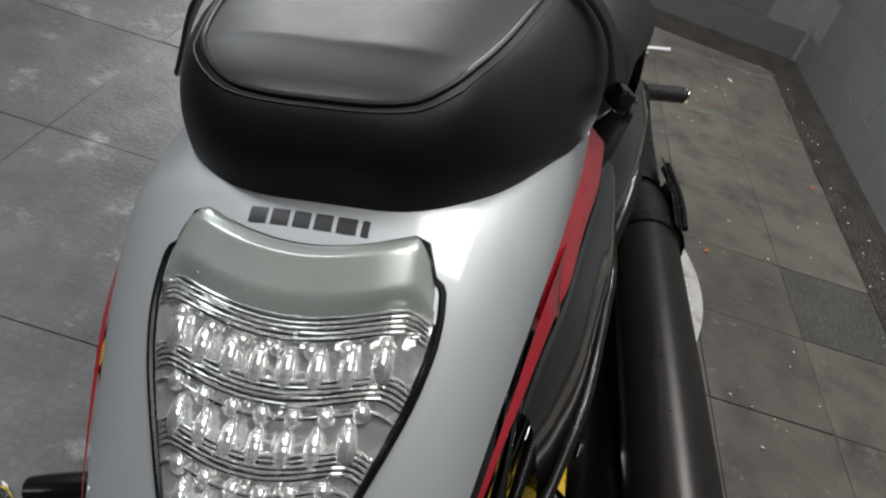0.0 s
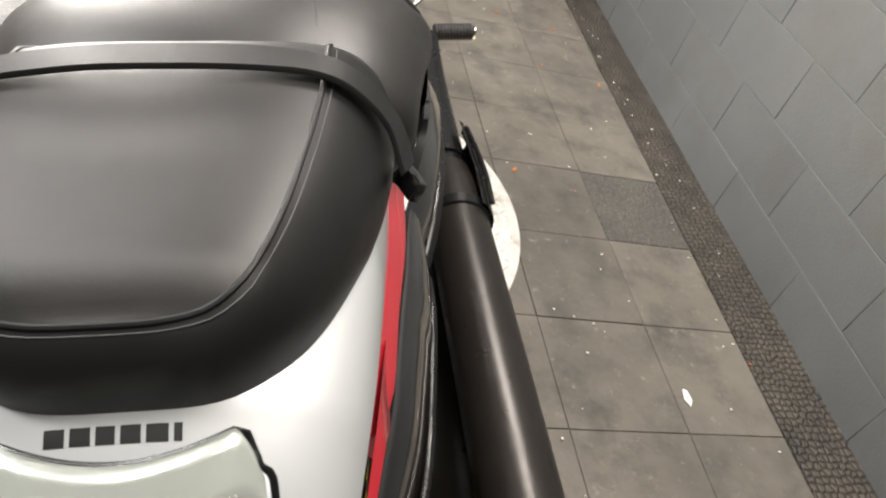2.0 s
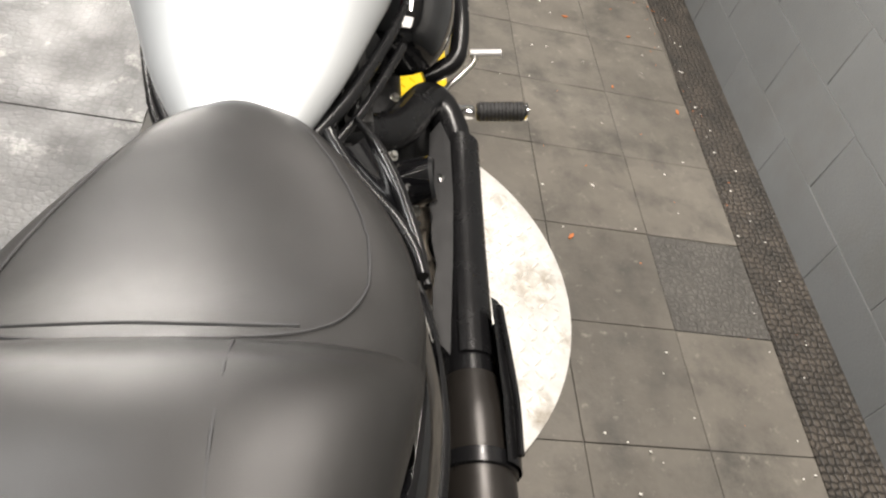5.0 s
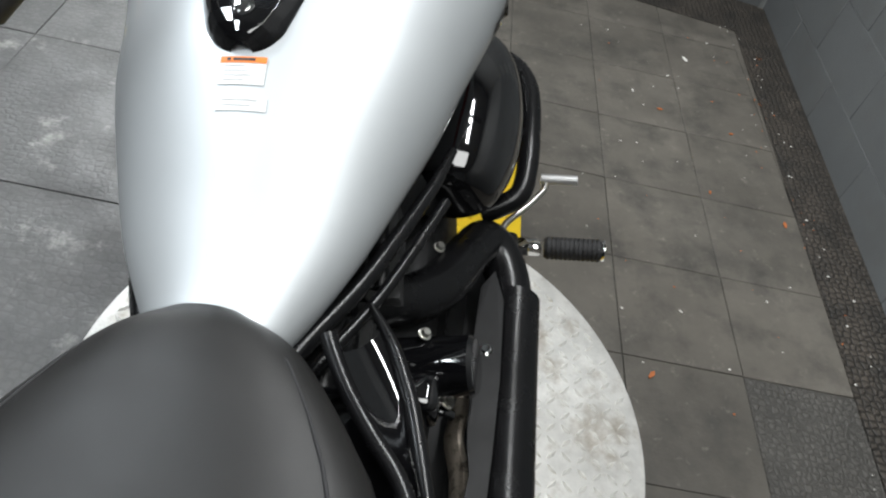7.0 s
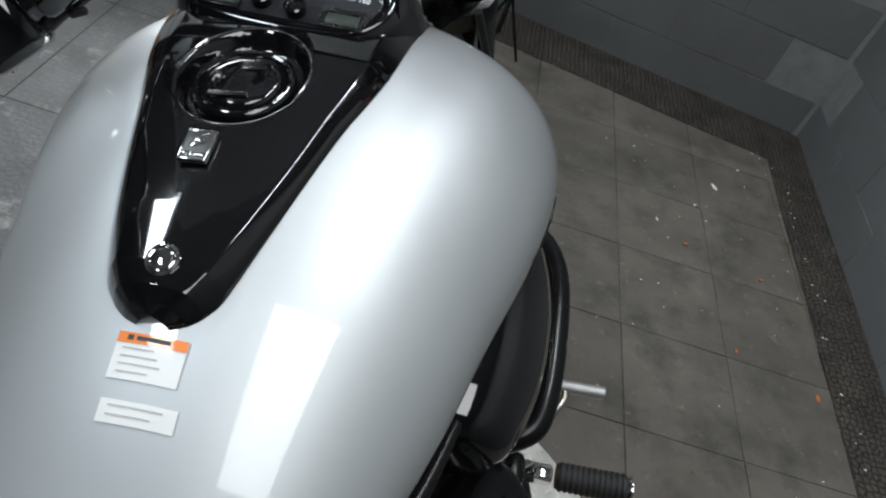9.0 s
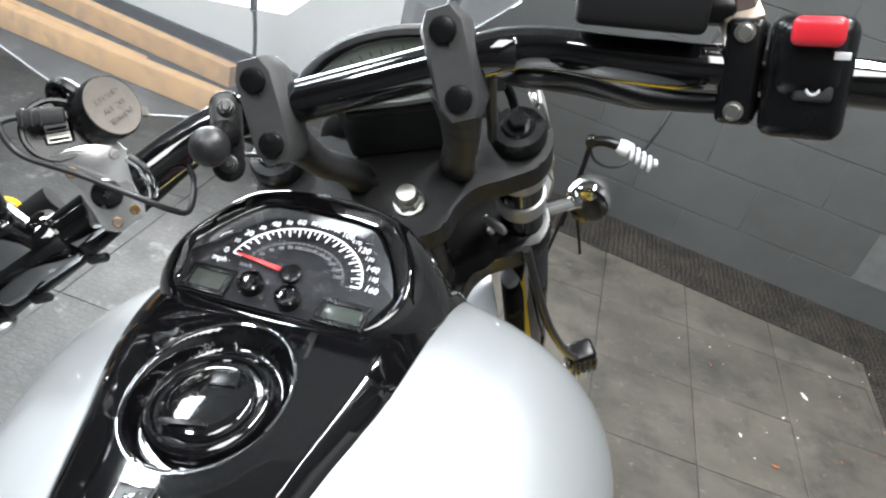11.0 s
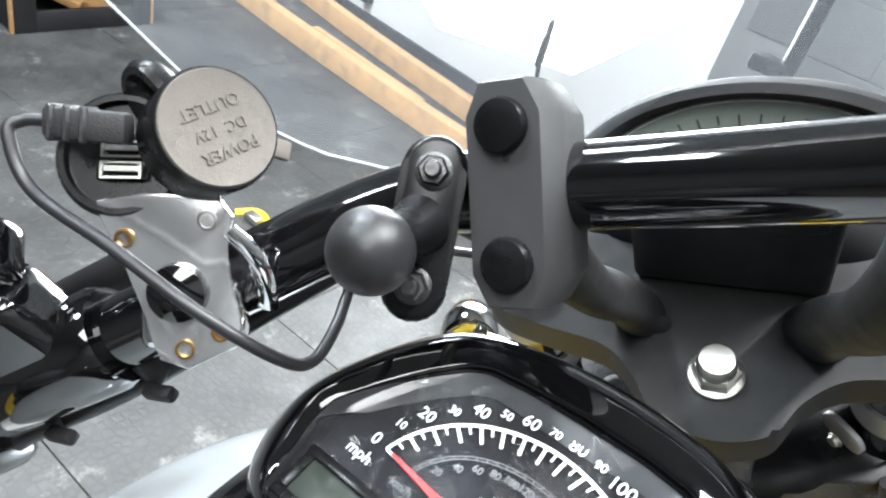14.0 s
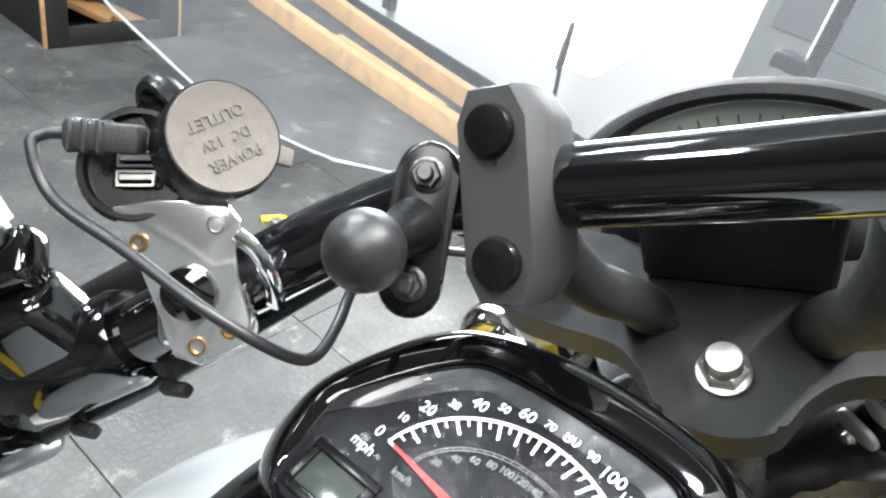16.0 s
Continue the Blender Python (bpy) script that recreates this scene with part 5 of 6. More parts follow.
perch = part("master_cylinder_clamp", merge(box(0.022, 0.060, 0.036, 0.005, None, 3), box(0.05, 0.018, 0.018, 0.006, pose(-0.032, 0.034, -0.004), 2)), BLACK_SATIN, bike, "black brake master cylinder clamp", BAR @ Matrix.Translation(p) @ pose(0, 0, 0, 47, 0, -24))
for y in (0.022, -0.022):
    part("clamp_bolt", bolt(0.0042, 0.004, False), STEEL, perch, m=pose(0, y, 0.018))
tank_r = part("brake_reservoir", box(0.074, 0.040, 0.028, 0.005, None, 3), TACH_BLACK, bike, "black brake fluid reservoir", STEER @ pose(0.183, -0.079, 0.295, -40, 0, -18))
part("lid", box(0.078, 0.043, 0.007, 0.002, pose(0, 0, 0.0170), 2), TACH_BLACK, tank_r)
for x in (-0.031, 0.031):
    part("lid_screw", bolt(0.003, 0.002, False), STEEL, tank_r, m=pose(x, 0, 0.0205))
mirror = part("mirror_stem", tube([tuple(p + Vector(v)) for v in ((0.006, 0.03, 0.02), (0.010, 0.042, 0.05), (0.012, 0.055, 0.09), (0.05, 0.07, 0.14), (0.11, 0.08, 0.17), (0.15, 0.08, 0.18))], 0.0058, 14, 5), BLACK_GLOSS, bike, "black curved mirror stem", BAR)
part("stem_nut", lathe([(0.010, -0.008), (0.010, 0.008), (0.008, 0.011)], 6, Matrix.Translation(p + Vector((0.007, 0.034, 0.030))) @ pose(0, 0, 0, -20, 0, 0)), STEEL, mirror)
part("mirror_base", box(0.024, 0.026, 0.018, 0.004, Matrix.Translation(p + Vector((0.005, 0.028, 0.016)))), material("bronze_knuckle", (0.30, 0.24, 0.2), 0.4, 0.8), mirror)
part("mirror_head", box(0.13, 0.02, 0.075, 0.009, Matrix.Translation(p + Vector((0.20, 0.085, 0.20))), 3), BLACK_GLOSS, mirror)
for k, (dz, r) in enumerate(((-0.026, 0.0055), (-0.034, 0.0045), (-0.030, 0.0038))):
    pts = []
    for x in (0.10, 0.14, 0.18, 0.22, 0.26):
        q, _ = bar_at(x)
        pts.append((x, q.y + 0.004 * k - 0.002, q.z + dz - 0.006 * math.sin(x * 40 + k)))
    part("control_cable", tube([(0.05, 0.06, 0.02), (0.075, 0.02, 0.14)] + pts, r, 10, 5), CABLE, bike, "black control cable under the bar", BAR)
# left side
p, d = bar_at(-0.238)
lperch = part("clutch_perch", merge(lathe([(0.019, -0.030), (0.021, -0.026), (0.021, 0.026), (0.019, 0.030)], 26), box(0.03, 0.05, 0.04, 0.008, pose(0.0, 0.016, 0.0), 3)), BLACK_GLOSS, bike, "black clutch lever perch", BAR @ along(p, d))
part("perch_bolt", bolt(0.0058, 0.006, False), STEEL, lperch, m=BAR.inverted() @ BAR @ pose(0.022, -0.006, 0.010, 0, 90, 0))
lsw = part("switch_housing", box(0.055, 0.06, 0.05, 0.010, None, 3), BLACK_GLOSS, bike, "black left-hand switch housing", BAR @ Matrix.Translation(bar_at(-0.295)[0]) @ pose(0, 0, 0, 47, 0, 28))
part("lever", tube([(-0.24, -0.10, 0.235), (-0.29, -0.125, 0.232), (-0.37, -0.17, 0.226), (-0.45, -0.22, 0.222)], 0.008, 12, 5, [0.010, 0.008, 0.007, 0.008]), TACH_BLACK, lperch, "black clutch lever", (BAR @ along(p, d)).inverted() @ BAR)
part("grip", lathe([(0.015, -0.055), (0.019, -0.05), (0.0185, 0.06), (0.016, 0.065)], 26), RUBBER, bike, "ribbed black rubber grip", BAR @ along(bar_at(-0.41)[0], bar_at(-0.41)[1]))
lm = part("mirror_stem", tube([(-0.243, -0.135, 0.262), (-0.249, -0.125, 0.285), (-0.258, -0.112, 0.315), (-0.29, -0.09, 0.37), (-0.34, -0.08, 0.42)], 0.0055, 14, 5), BLACK_GLOSS, bike, "black curved mirror stem", STEER)
part("stem_nut", merge(lathe([(0.0105, -0.006), (0.0105, 0.006), (0.0085, 0.009)], 6), lathe([(0.008, -0.02), (0.008, -0.006)], 16)), DARK_STEEL, lm, m=pose(-0.245, -0.131, 0.274, -20, -12, 0))
part("mirror_base", box(0.032, 0.024, 0.016, 0.005, pose(-0.240, -0.140, 0.257, 20, 0, 25), 3), BLACK_GLOSS, lm)
part("mirror_head", box(0.12, 0.02, 0.075, 0.009, pose(-0.40, -0.075, 0.45), 3), BLACK_GLOSS, lm)
for k, (dz, r) in enumerate(((-0.030, 0.0055), (-0.040, 0.0042))):
    pts = [(x, bar_at(x)[0].y + (0.014 if x > -0.2 else -0.004) - 0.004 * k, bar_at(x)[0].z + 0.6 * dz + 0.004 * math.sin(x * 50 + k)) for x in (-0.31, -0.26, -0.22, -0.18, -0.14, -0.11)]
    cab = part("control_cable", tube(pts + [(-0.098, -0.045, 0.175), (-0.094, -0.008, 0.11), (-0.085, 0.035, 0.03), (-0.07, 0.06, -0.03)], r, 10, 5), CABLE, bike, "black control cable under the bar", BAR)
for x in (-0.245, -0.205):
    q = bar_at(x)[0]
    part("cable_tie", merge(box(0.006, 0.020, 0.016, 0.003, None, 2), box(0.016, 0.006, 0.006, 0.002, pose(0.006, -0.012, -0.006), 2)), BLACK_MATT, bike, "black cable tie", BAR @ Matrix.Translation((q.x, q.y - 0.004, q.z - 0.015)))

# --- ball mount beside the left clamp
base_m = frame_of((-0.0885, -0.0925, 0.2375), (0.35, 0.05, -0.12), (-0.003, 0.041, 0.031))
mount = part("ball_mount", prism(capsule(0.0215, 0.061, 10), 0.0085, 0.0025, pose(0, 0, -0.004), 3), BLACK_SATIN, bike, "black ball mount bolted to the bar", STEER @ base_m)
part("ball", merge(lathe([(0.0008, -0.0127)] + [(0.0127 * math.cos(a), 0.0127 * math.sin(a)) for a in np.linspace(-1.45, 1.5, 22)] + [(0.0008, 0.0127)], 36)), BALL, mount, "black rubber ball", base_m.inverted() @ Matrix.Translation((-0.087, -0.121, 0.263)))
part("neck", tube([(-0.0865, -0.0965, 0.2445), (-0.0865, -0.110, 0.254), (-0.087, -0.121, 0.263)], 0.007, 18, 3, [0.010, 0.0068, 0.0072]), BLACK_SATIN, mount, m=base_m.inverted())
for y in (0.0185, -0.0185):
    nutb = part("u_bolt_nut", merge(lathe([(0.0062, 0.0045), (0.0062, 0.0055), (0.005, 0.006)], 20), lathe([(0.0052, 0.0055), (0.0052, 0.0095), (0.0044, 0.0105)], 6), lathe([(0.0029, 0.010), (0.0029, 0.0135), (0.0022, 0.0145)], 16)), DARK_STEEL, mount, "dark steel nut with thread end", pose(0, y, 0))
part("u_bolt", tube([(0, 0.0185, 0.004), (0, 0.0185, -0.012), (0, 0.012, -0.027), (0, 0, -0.032), (0, -0.012, -0.027), (0, -0.0185, -0.012), (0, -0.0185, 0.004)], 0.003, 10, 4), STEEL, mount)

# --- chrome plate with the power socket on the left of the bar
plate_m = frame_of((-0.1645, -0.1300, 0.2425), (0.040, 0.013, -0.013), (0.010, 0.040, 0.032))
outline = [(-0.0055, -0.0255), (0.004, -0.0285), (0.021, -0.0195), (0.0215, -0.012), (0.0175, 0.004), (0.0165, 0.013), (0.0185, 0.024), (0.0135, 0.0305), (-0.010, 0.0305), (-0.0255, 0.0275), (-0.0245, 0.022), (-0.0165, 0.006), (-0.0095, -0.012), (-0.0075, -0.020)]
mountp = part("accessory_plate", prism(outline, 0.0025, 0.0006, pose(0, 0, -0.0012)), PLATE_CHROME, bike, "chrome accessory plate clamped to the handlebar", STEER @ plate_m)
part("clamp_block", box(0.034, 0.024, 0.020, 0.004, pose(0.002, -0.012, -0.014), 3), CHROME, mountp)
part("clamp_strap", tube([(0.017, 0.019, 0.0), (0.024, 0.012, -0.002), (0.027, 0.0, -0.010), (0.026, -0.010, -0.020)], 0.0024, 10, 5, None, 1.8), CHROME, mountp, "bent chrome clamp strap")
part("dome_screw", merge(lathe([(0.0098, 0), (0.0102, 0.001), (0.0095, 0.0035), (0.006, 0.0055), (0.002, 0.006)], 30)), BLACK_GLOSS, mountp, "black dome screw", pose(0.001, -0.002, 0.0012))
part("cross_slot", merge(box(0.005, 0.0011, 0.0008, 0), box(0.0011, 0.005, 0.0008, 0)), BLACK_MATT, mountp, m=pose(0.001, -0.002, 0.0071))
for x, y, mat in ((-0.0165, 0.0155, BRASS), (0.0030, -0.0215, BRASS), (0.0150, -0.0150, BRASS), (0.0105, 0.0225, STEEL)):
    part("rivet_hole", lathe([(0.0033, 0), (0.0033, 0.0006), (0.0025, 0.0007), (0.0024, -0.0006), (0.001, -0.0006)], 18), mat, mountp, m=pose(x, y, 0.0013))
axis = Vector((0.42, -0.42, 0.80)).normalized()
sock_m = along(Vector((-0.1835, -0.1030, 0.2760)), axis)
socket = part("power_socket", lathe([(0.0175, -0.036), (0.019, -0.030), (0.019, -0.010), (0.0212, -0.008), (0.0216, -0.002), (0.020, 0.0), (0.0182, 0.0), (0.0178, -0.003), (0.004, -0.0032)], 40), BLACK_SATIN, bike, "round black twin USB power socket", STEER @ sock_m)
usb = part("socket_insert", box(0.017, 0.015, 0.002, 0.0006, pose(0, -0.001, -0.0022, 0, 0, -30)), BLACK_GLOSS, socket)
for y in (-0.0045, 0.0025):
    part("usb_port", merge(box(0.0130, 0.0008, 0.003, 0, pose(0, y - 0.0025, 0)), box(0.0130, 0.0008, 0.003, 0, pose(0, y + 0.0025, 0)), box(0.0008, 0.0058, 0.003, 0, pose(-0.0063, y, 0)), box(0.0008, 0.0058, 0.003, 0, pose(0.0063, y, 0)), box(0.0115, 0.0018, 0.002, 0, pose(0, y + 0.0006, 0))), STEEL, usb, "steel USB port", pose(0, -0.001, -0.0012, 0, 0, -30))
cap_axis = Vector((0.849, -0.155, 0.513)).normalized()
cap_m = along(Vector((-0.1455, -0.0935, 0.2805)), cap_axis)
cap = part("socket_cap", lathe([(0.0186, -0.021), (0.0198, -0.019), (0.0201, -0.002), (0.0193, 0.0)], 44), BLACK_SATIN, bike, "open rubber socket cap with raised lettering", STEER @ cap_m)
part("cap_face", lathe([(0.0191, -0.0005), (0.0185, 0.0006), (0.0180, 0.0003), (0.002, 0.0004)], 44), RUBBER_WORN, cap, "worn brown-grey rubber face")
for k, (txt, y, size) in enumerate((("POWER", 0.0075, 0.0056), ("DC  12V", 0.0005, 0.0050), ("OUTLET", -0.0070, 0.0056))):
    lettering("raised_text", txt, size, RUBBER_WORN, cap, pose(0, 0, 0.0006, 0, 0, 157) @ pose(0, y, 0), 0.0003)
part("cap_tab", box(0.012, 0.007, 0.003, 0.0014, pose(0.0, 0.0, -0.002, 0, 0, -62) @ pose(0.019, 0, 0), 2), RUBBER_WORN, cap)
part("cap_strap", tube([(-0.1795, -0.0880, 0.272), (-0.1835, -0.0800, 0.285), (-0.1760, -0.0790, 0.290), (-0.1650, -0.0850, 0.283), (-0.1600, -0.0880, 0.278)], 0.004, 10, 5, None, 1.6), BLACK_SATIN, bike, "rubber hinge strap of the cap", STEER)
plug = part("usb_plug", merge(box(0.026, 0.010, 0.009, 0.002, None, 2), *[box(0.0025, 0.0115, 0.0105, 0.0008, pose(x, 0, 0), 1) for x in (-0.010, -0.005, 0.0)]), RUBBER, bike, "black USB plug with a ribbed grip", STEER @ frame_of((-0.1835, -0.1050, 0.2905), (0.0222, 0.0062, -0.0081), (0.0, 0.5, 0.5)))
part("usb_cable", tube([(-0.1950, -0.1080, 0.2950), (-0.2010, -0.1110, 0.2975), (-0.2030, -0.1165, 0.2970), (-0.1945, -0.1280, 0.2845), (-0.1655, -0.1365, 0.2715), (-0.1378, -0.1445, 0.2540), (-0.1210, -0.1448, 0.2335), (-0.1165, -0.1385, 0.2220), (-0.1159, -0.1230, 0.2190), (-0.1196, -0.1080, 0.2150), (-0.125, -0.080, 0.205), (-0.10, -0.02, 0.12), (-0.05, 0.04, 0.0)], 0.0021, 12, 6), CABLE, bike, "black USB cable looped to the bar", STEER)

# --- tachometer and lamp cowl ahead of the bar
tach_m = pose(0.009, 0.056, 0.102, 62, 0, 0) @ Matrix.Scale(0.93, 4)


def half_oval(w, h, drop, n=28):
    return [(w * math.cos(a), h * math.sin(a)) for a in np.linspace(0, math.pi, n)] + [(-w * 0.98, -drop), (0, -drop * 1.3), (w * 0.98, -drop)]


tach = part("tachometer", loft([[(x * k, y * k, z) for x, y in half_oval(0.108, 0.064, 0.010)] for k, z in ((0.90, -0.022), (0.97, -0.012), (1.0, 0.002), (0.985, 0.010), (0.91, 0.013), (0.85, 0.008), (0.82, 0.0))]), TACH_BLACK, bike, "arched rev counter in a black hood", STEER @ tach_m, sharp=45)
part("bezel", loft([[(x * k, y * k, z) for x, y in half_oval(0.108, 0.064, 0.010)] for k, z in ((0.825, 0.0015), (0.815, 0.003), (0.80, 0.0015))], caps=False), ALLOY, tach)
face = part("dial_face", prism(half_oval(0.089, 0.0525, 0.008), 0.0006, 0), material("tach_dial", (0.15, 0.17, 0.15), 0.3, 0.0, 0.2, 0.08, 30), tach, "pale grey-green dial")
for k in range(19):
    a = radians(165 - 150 * k / 18)
    ln = 0.010 if k % 2 == 0 else 0.005
    part("tick", box(ln, 0.0011, 0.0004, 0, pose((0.078 - ln / 2) * math.cos(a), (0.044 - ln / 2) * math.sin(a), 0.0012, 0, 0, math.degrees(a))), DECAL if k < 15 else NEEDLE, face)
tg = part("glass", prism(half_oval(0.0895, 0.053, 0.008), 0.0008, 0, pose(0, 0, 0.006)), clear("tach_glass", (1, 1, 1), 0.0, 1.2), tach)
tg.visible_shadow = False
cowl = [(0.085, 0.03, -0.02, -0.05), (0.095, 0.085, 0.015, -0.09), (0.115, 0.105, 0.032, -0.13), (0.16, 0.100, 0.025, -0.15), (0.22, 0.080, 0.02, -0.14), (0.25, 0.05, -0.02, -0.11)]
part("lamp_cowl", loft([oval(y, w, t, b, 2.4, seg=36) for y, w, t, b in smooth_rows(cowl, 4)]), TACH_BLACK, bike, "black headlamp cowl", STEER, sharp=60)

# --- windscreen
SCREEN_M = STEER @ pose(0.0, 0.055, 0.185, -4, 0, 18)


def screen_point(u, v, off=0.0):
    z = -0.078 + 0.50 * v
    half = float(np.interp(z, [-0.078, -0.07, -0.06, -0.045, -0.028, 0.0, 0.025, 0.06, 0.11, 0.16, 0.22, 0.30, 0.37, 0.41, 0.422], [0.03, 0.075, 0.108, 0.142, 0.166, 0.196, 0.212, 0.230, 0.242, 0.246, 0.248, 0.243, 0.21, 0.15, 0.11]))
    x = half * u - 0.006
    return (x, 0.03 - 0.9 * x * x + off, z)


N_U, N_V = 26, 60
grid = [[screen_point(2 * i / (N_U - 1) - 1, j / (N_V - 1)) for i in range(N_U)] for j in range(N_V)]
back = [[screen_point(2 * i / (N_U - 1) - 1, j / (N_V - 1), 0.0028) for i in range(N_U)] for j in range(N_V)]


def sheet(front, rear):
    rings = []
    for a, b in zip(front, rear):
        rings.append(list(a) + list(b)[::-1])
    return loft(rings)


windscreen = part("windscreen", sheet(grid, back), SCREEN, bike, "large clear acrylic windscreen", SCREEN_M, sharp=60)
windscreen.visible_shadow = False
rim = [screen_point(-1, j / 40, 0.0014) for j in range(41)] + [screen_point(-1 + 2 * i / 12, 1, 0.0014) for i in range(1, 13)] + [screen_point(1, 1 - j / 40, 0.0014) for j in range(1, 41)] + [screen_point(1 - 2 * i / 12, 0, 0.0014) for i in range(1, 13)]
part("edge", tube(rim, 0.0007, 8, 1), material("screen_edge", (0.4, 0.42, 0.43), 0.2, 0.0, 0.5), windscreen, "polished pale edge")
for s in (1, -1):
    part("screen_bracket", tube([(s * 0.12, 0.09, 0.0), (s * 0.115, 0.098, 0.03), (s * 0.105, 0.10, 0.06)], 0.005, 10, 4), BLACK_SATIN, bike, "black windscreen bracket", STEER)

# --- caliper seen past the tank
cal = part("brake_caliper", merge(box(0.05, 0.04, 0.075, 0.008, None, 3), *[box(0.052, 0.006, 0.05, 0.001, pose(0, -0.022, 0.004 - 0.0) @ pose(0.0, 0, 0) @ pose(-0.02 + 0.01 * k, 0, 0) @ Matrix.Diagonal((0.1, 1, 1, 1)), 1) for k in range(5)]), BLACK_SATIN, bike, "black finned front brake caliper", STEER @ pose(0.215, 0.06, -0.655, 0, 0, 12))
part("bleed_bolt", bolt(0.008, 0.02), STEEL, cal, m=pose(-0.03, -0.01, -0.01, 0, -90, 0))
part("paint_tag", box(0.02, 0.006, 0.022, 0.002, pose(0.0, -0.02, -0.045)), PRINT, cal)
part("brake_hose", tube([(0.12, 0.02, -0.16), (0.14, -0.01, -0.30), (0.17, 0.0, -0.45), (0.20, 0.04, -0.60)], 0.006, 10, 5), CABLE, bike, "black brake hose", STEER)
part("front_mudguard", loft([oval(y, 0.072, 0.0, -0.02, 2.6, seg=24) for y in (-0.1, 0.1)]), SILVER, bike, "silver front mudguard", WHEEL_STEER @ pose(0, 0.066, -0.318))

# --- turntable, yellow track
CX, CY, CR = 0.293, 1.36, 0.525
disc = thing("turntable", pose(CX, CY, 0), "round worn white tread-plate turntable let on the floor", "turntable")
part("disc", lathe([(CR, -0.002), (CR, 0.008), (CR - 0.003, 0.010), (0.01, 0.010)], 96), PLATE_WHITE, disc)


def lozenges(inside, x0, x1, y0, y1, z, step):
    verts, faces = [], []
    nx, ny = int((x1 - x0) / step), int((y1 - y0) / step)
    for i in range(nx):
        for j in range(ny):
            x, y = x0 + (i + 0.5) * step, y0 + (j + 0.5) * step
            if not inside(x, y):
                continue
            a = radians(45 if (i + j) % 2 else -45)
            c, s = math.cos(a), math.sin(a)
            L, W, H = 0.38 * step * 1.35, 0.14 * step * 1.35, 0.0042
            k = len(verts)
            for px, py, pz in ((L, 0, 0), (0, W, 0), (-L, 0, 0), (0, -W, 0), (0.55 * L, 0, H), (-0.55 * L, 0, H)):
                verts.append((x + c * px - s * py, y + s * px + c * py, z + pz))
            faces += [(k, k + 1, k + 4), (k + 1, k + 2, k + 5), (k + 1, k + 5, k + 4), (k + 2, k + 3, k + 5), (k + 3, k, k + 4), (k + 3, k + 4, k + 5)]
    me = bpy.data.meshes.new("tread")
    me.from_pydata(verts, [], faces)
    return me


def tread(me, mat, parent):
    me.materials.append(mat)
    ob = new("tread", me)
    ob.parent = parent
    ob["kind"] = "stuff"
    return ob


tread(lozenges(lambda x, y: x * x + y * y < (CR - 0.02) ** 2, -CR, CR, -CR, CR, 0.0098, 0.0285), TREAD_LIT, disc)
track = thing("wheel_track", pose(0.28, 1.0, 0), "long yellow painted tread-plate wheel track", "track")
part("plate", box(0.575, 2.77, 0.014, 0.003, pose(0, 0, 0.0175)), PLATE_YELLOW, track)
tread(lozenges(lambda x, y: True, -0.28, 0.28, -1.375, 1.375, 0.0243, 0.0285), PLATE_YELLOW, track)

# --- surroundings: planks, crate, lights
def plank(x0, y0, x1, y1, w, h, sag):
    n = 14
    d = Vector((x1 - x0, y1 - y0, 0))
    side = Vector((-d.y, d.x, 0)).normalized()
    ob = thing("plank", pose((x0 + x1) / 2, (y0 + y1) / 2, 0), "long sawn pine plank lying on the floor", "plank", "planks on the floor")
    rings = []
    for i in range(n + 1):
        c = d * (i / n - 0.5) + side * sag * math.sin(math.pi * i / n)
        rings.append([c + side * (w / 2) * a + Vector((0, 0, b)) for a, b in ((-1, 0.003), (1, 0.003), (1, h - 0.004), (0.9, h), (-0.9, h), (-1, h - 0.004))])
    part("board", loft(rings), PINE, ob)
    return ob


plank(-3.02, 3.665, -0.86, 3.335, 0.055, 0.09, -0.035)
plank(-2.86, 4.02, -1.02, 3.60, 0.05, 0.085, -0.02)
plank(-2.0, 3.56, -1.30, 3.45, 0.03, 0.07, 0.0)
crate = thing("flight_case", pose(-2.31, 2.735, 0), "black board case with a cut opening, timber inside", "case")
for y in (-0.215, 0.215):
    part("upright", box(0.022, 0.075, 0.31, 0.002, pose(-0.01, y, 0.155)), PLYBLACK, crate)
for z in (0.035, 0.275):
    part("rail", box(0.02, 0.36, 0.07, 0.002, pose(-0.01, 0, z)), PLYBLACK, crate)
part("top_board", box(0.52, 0.51, 0.02, 0.003, pose(-0.26, 0, 0.320)), PLYBLACK, crate)
part("back_board", box(0.02, 0.50, 0.31, 0.002, pose(-0.51, 0, 0.155)), PLYBLACK, crate)
for y in (0.257, -0.259):
    part("timber_edge", box(0.014, 0.012, 0.31, 0.001, pose(-0.006, y, 0.155)), PINE, crate, "bare timber edge")
    part("end_board", box(0.48, 0.02, 0.31, 0.002, pose(-0.265, y * 0.94, 0.155)), PLYBLACK, crate)
for i in range(3):
    part("offcut", box(0.30, 0.04, 0.03, 0.003, pose(-0.16, 0.09 - 0.09 * i, 0.05 + 0.025 * i, 10, 14, 40)), PINE, crate, "pale timber offcut")
tool = thing("toolbox", pose(-2.60, 2.74, 0.331), "dark grey toolbox on top of the case", "toolbox")
part("box_body", box(0.36, 0.44, 0.24, 0.012, pose(0, 0, 0.12), 3), PLYBLACK, tool)
part("box_lid", box(0.38, 0.46, 0.05, 0.012, pose(0, 0, 0.265), 3), BLACK_SATIN, tool)
part("handle", tube([(0.10, -0.08, 0.29), (0.10, -0.06, 0.325), (0.10, 0.06, 0.325), (0.10, 0.08, 0.29)], 0.008, 10, 4), STEEL, tool)
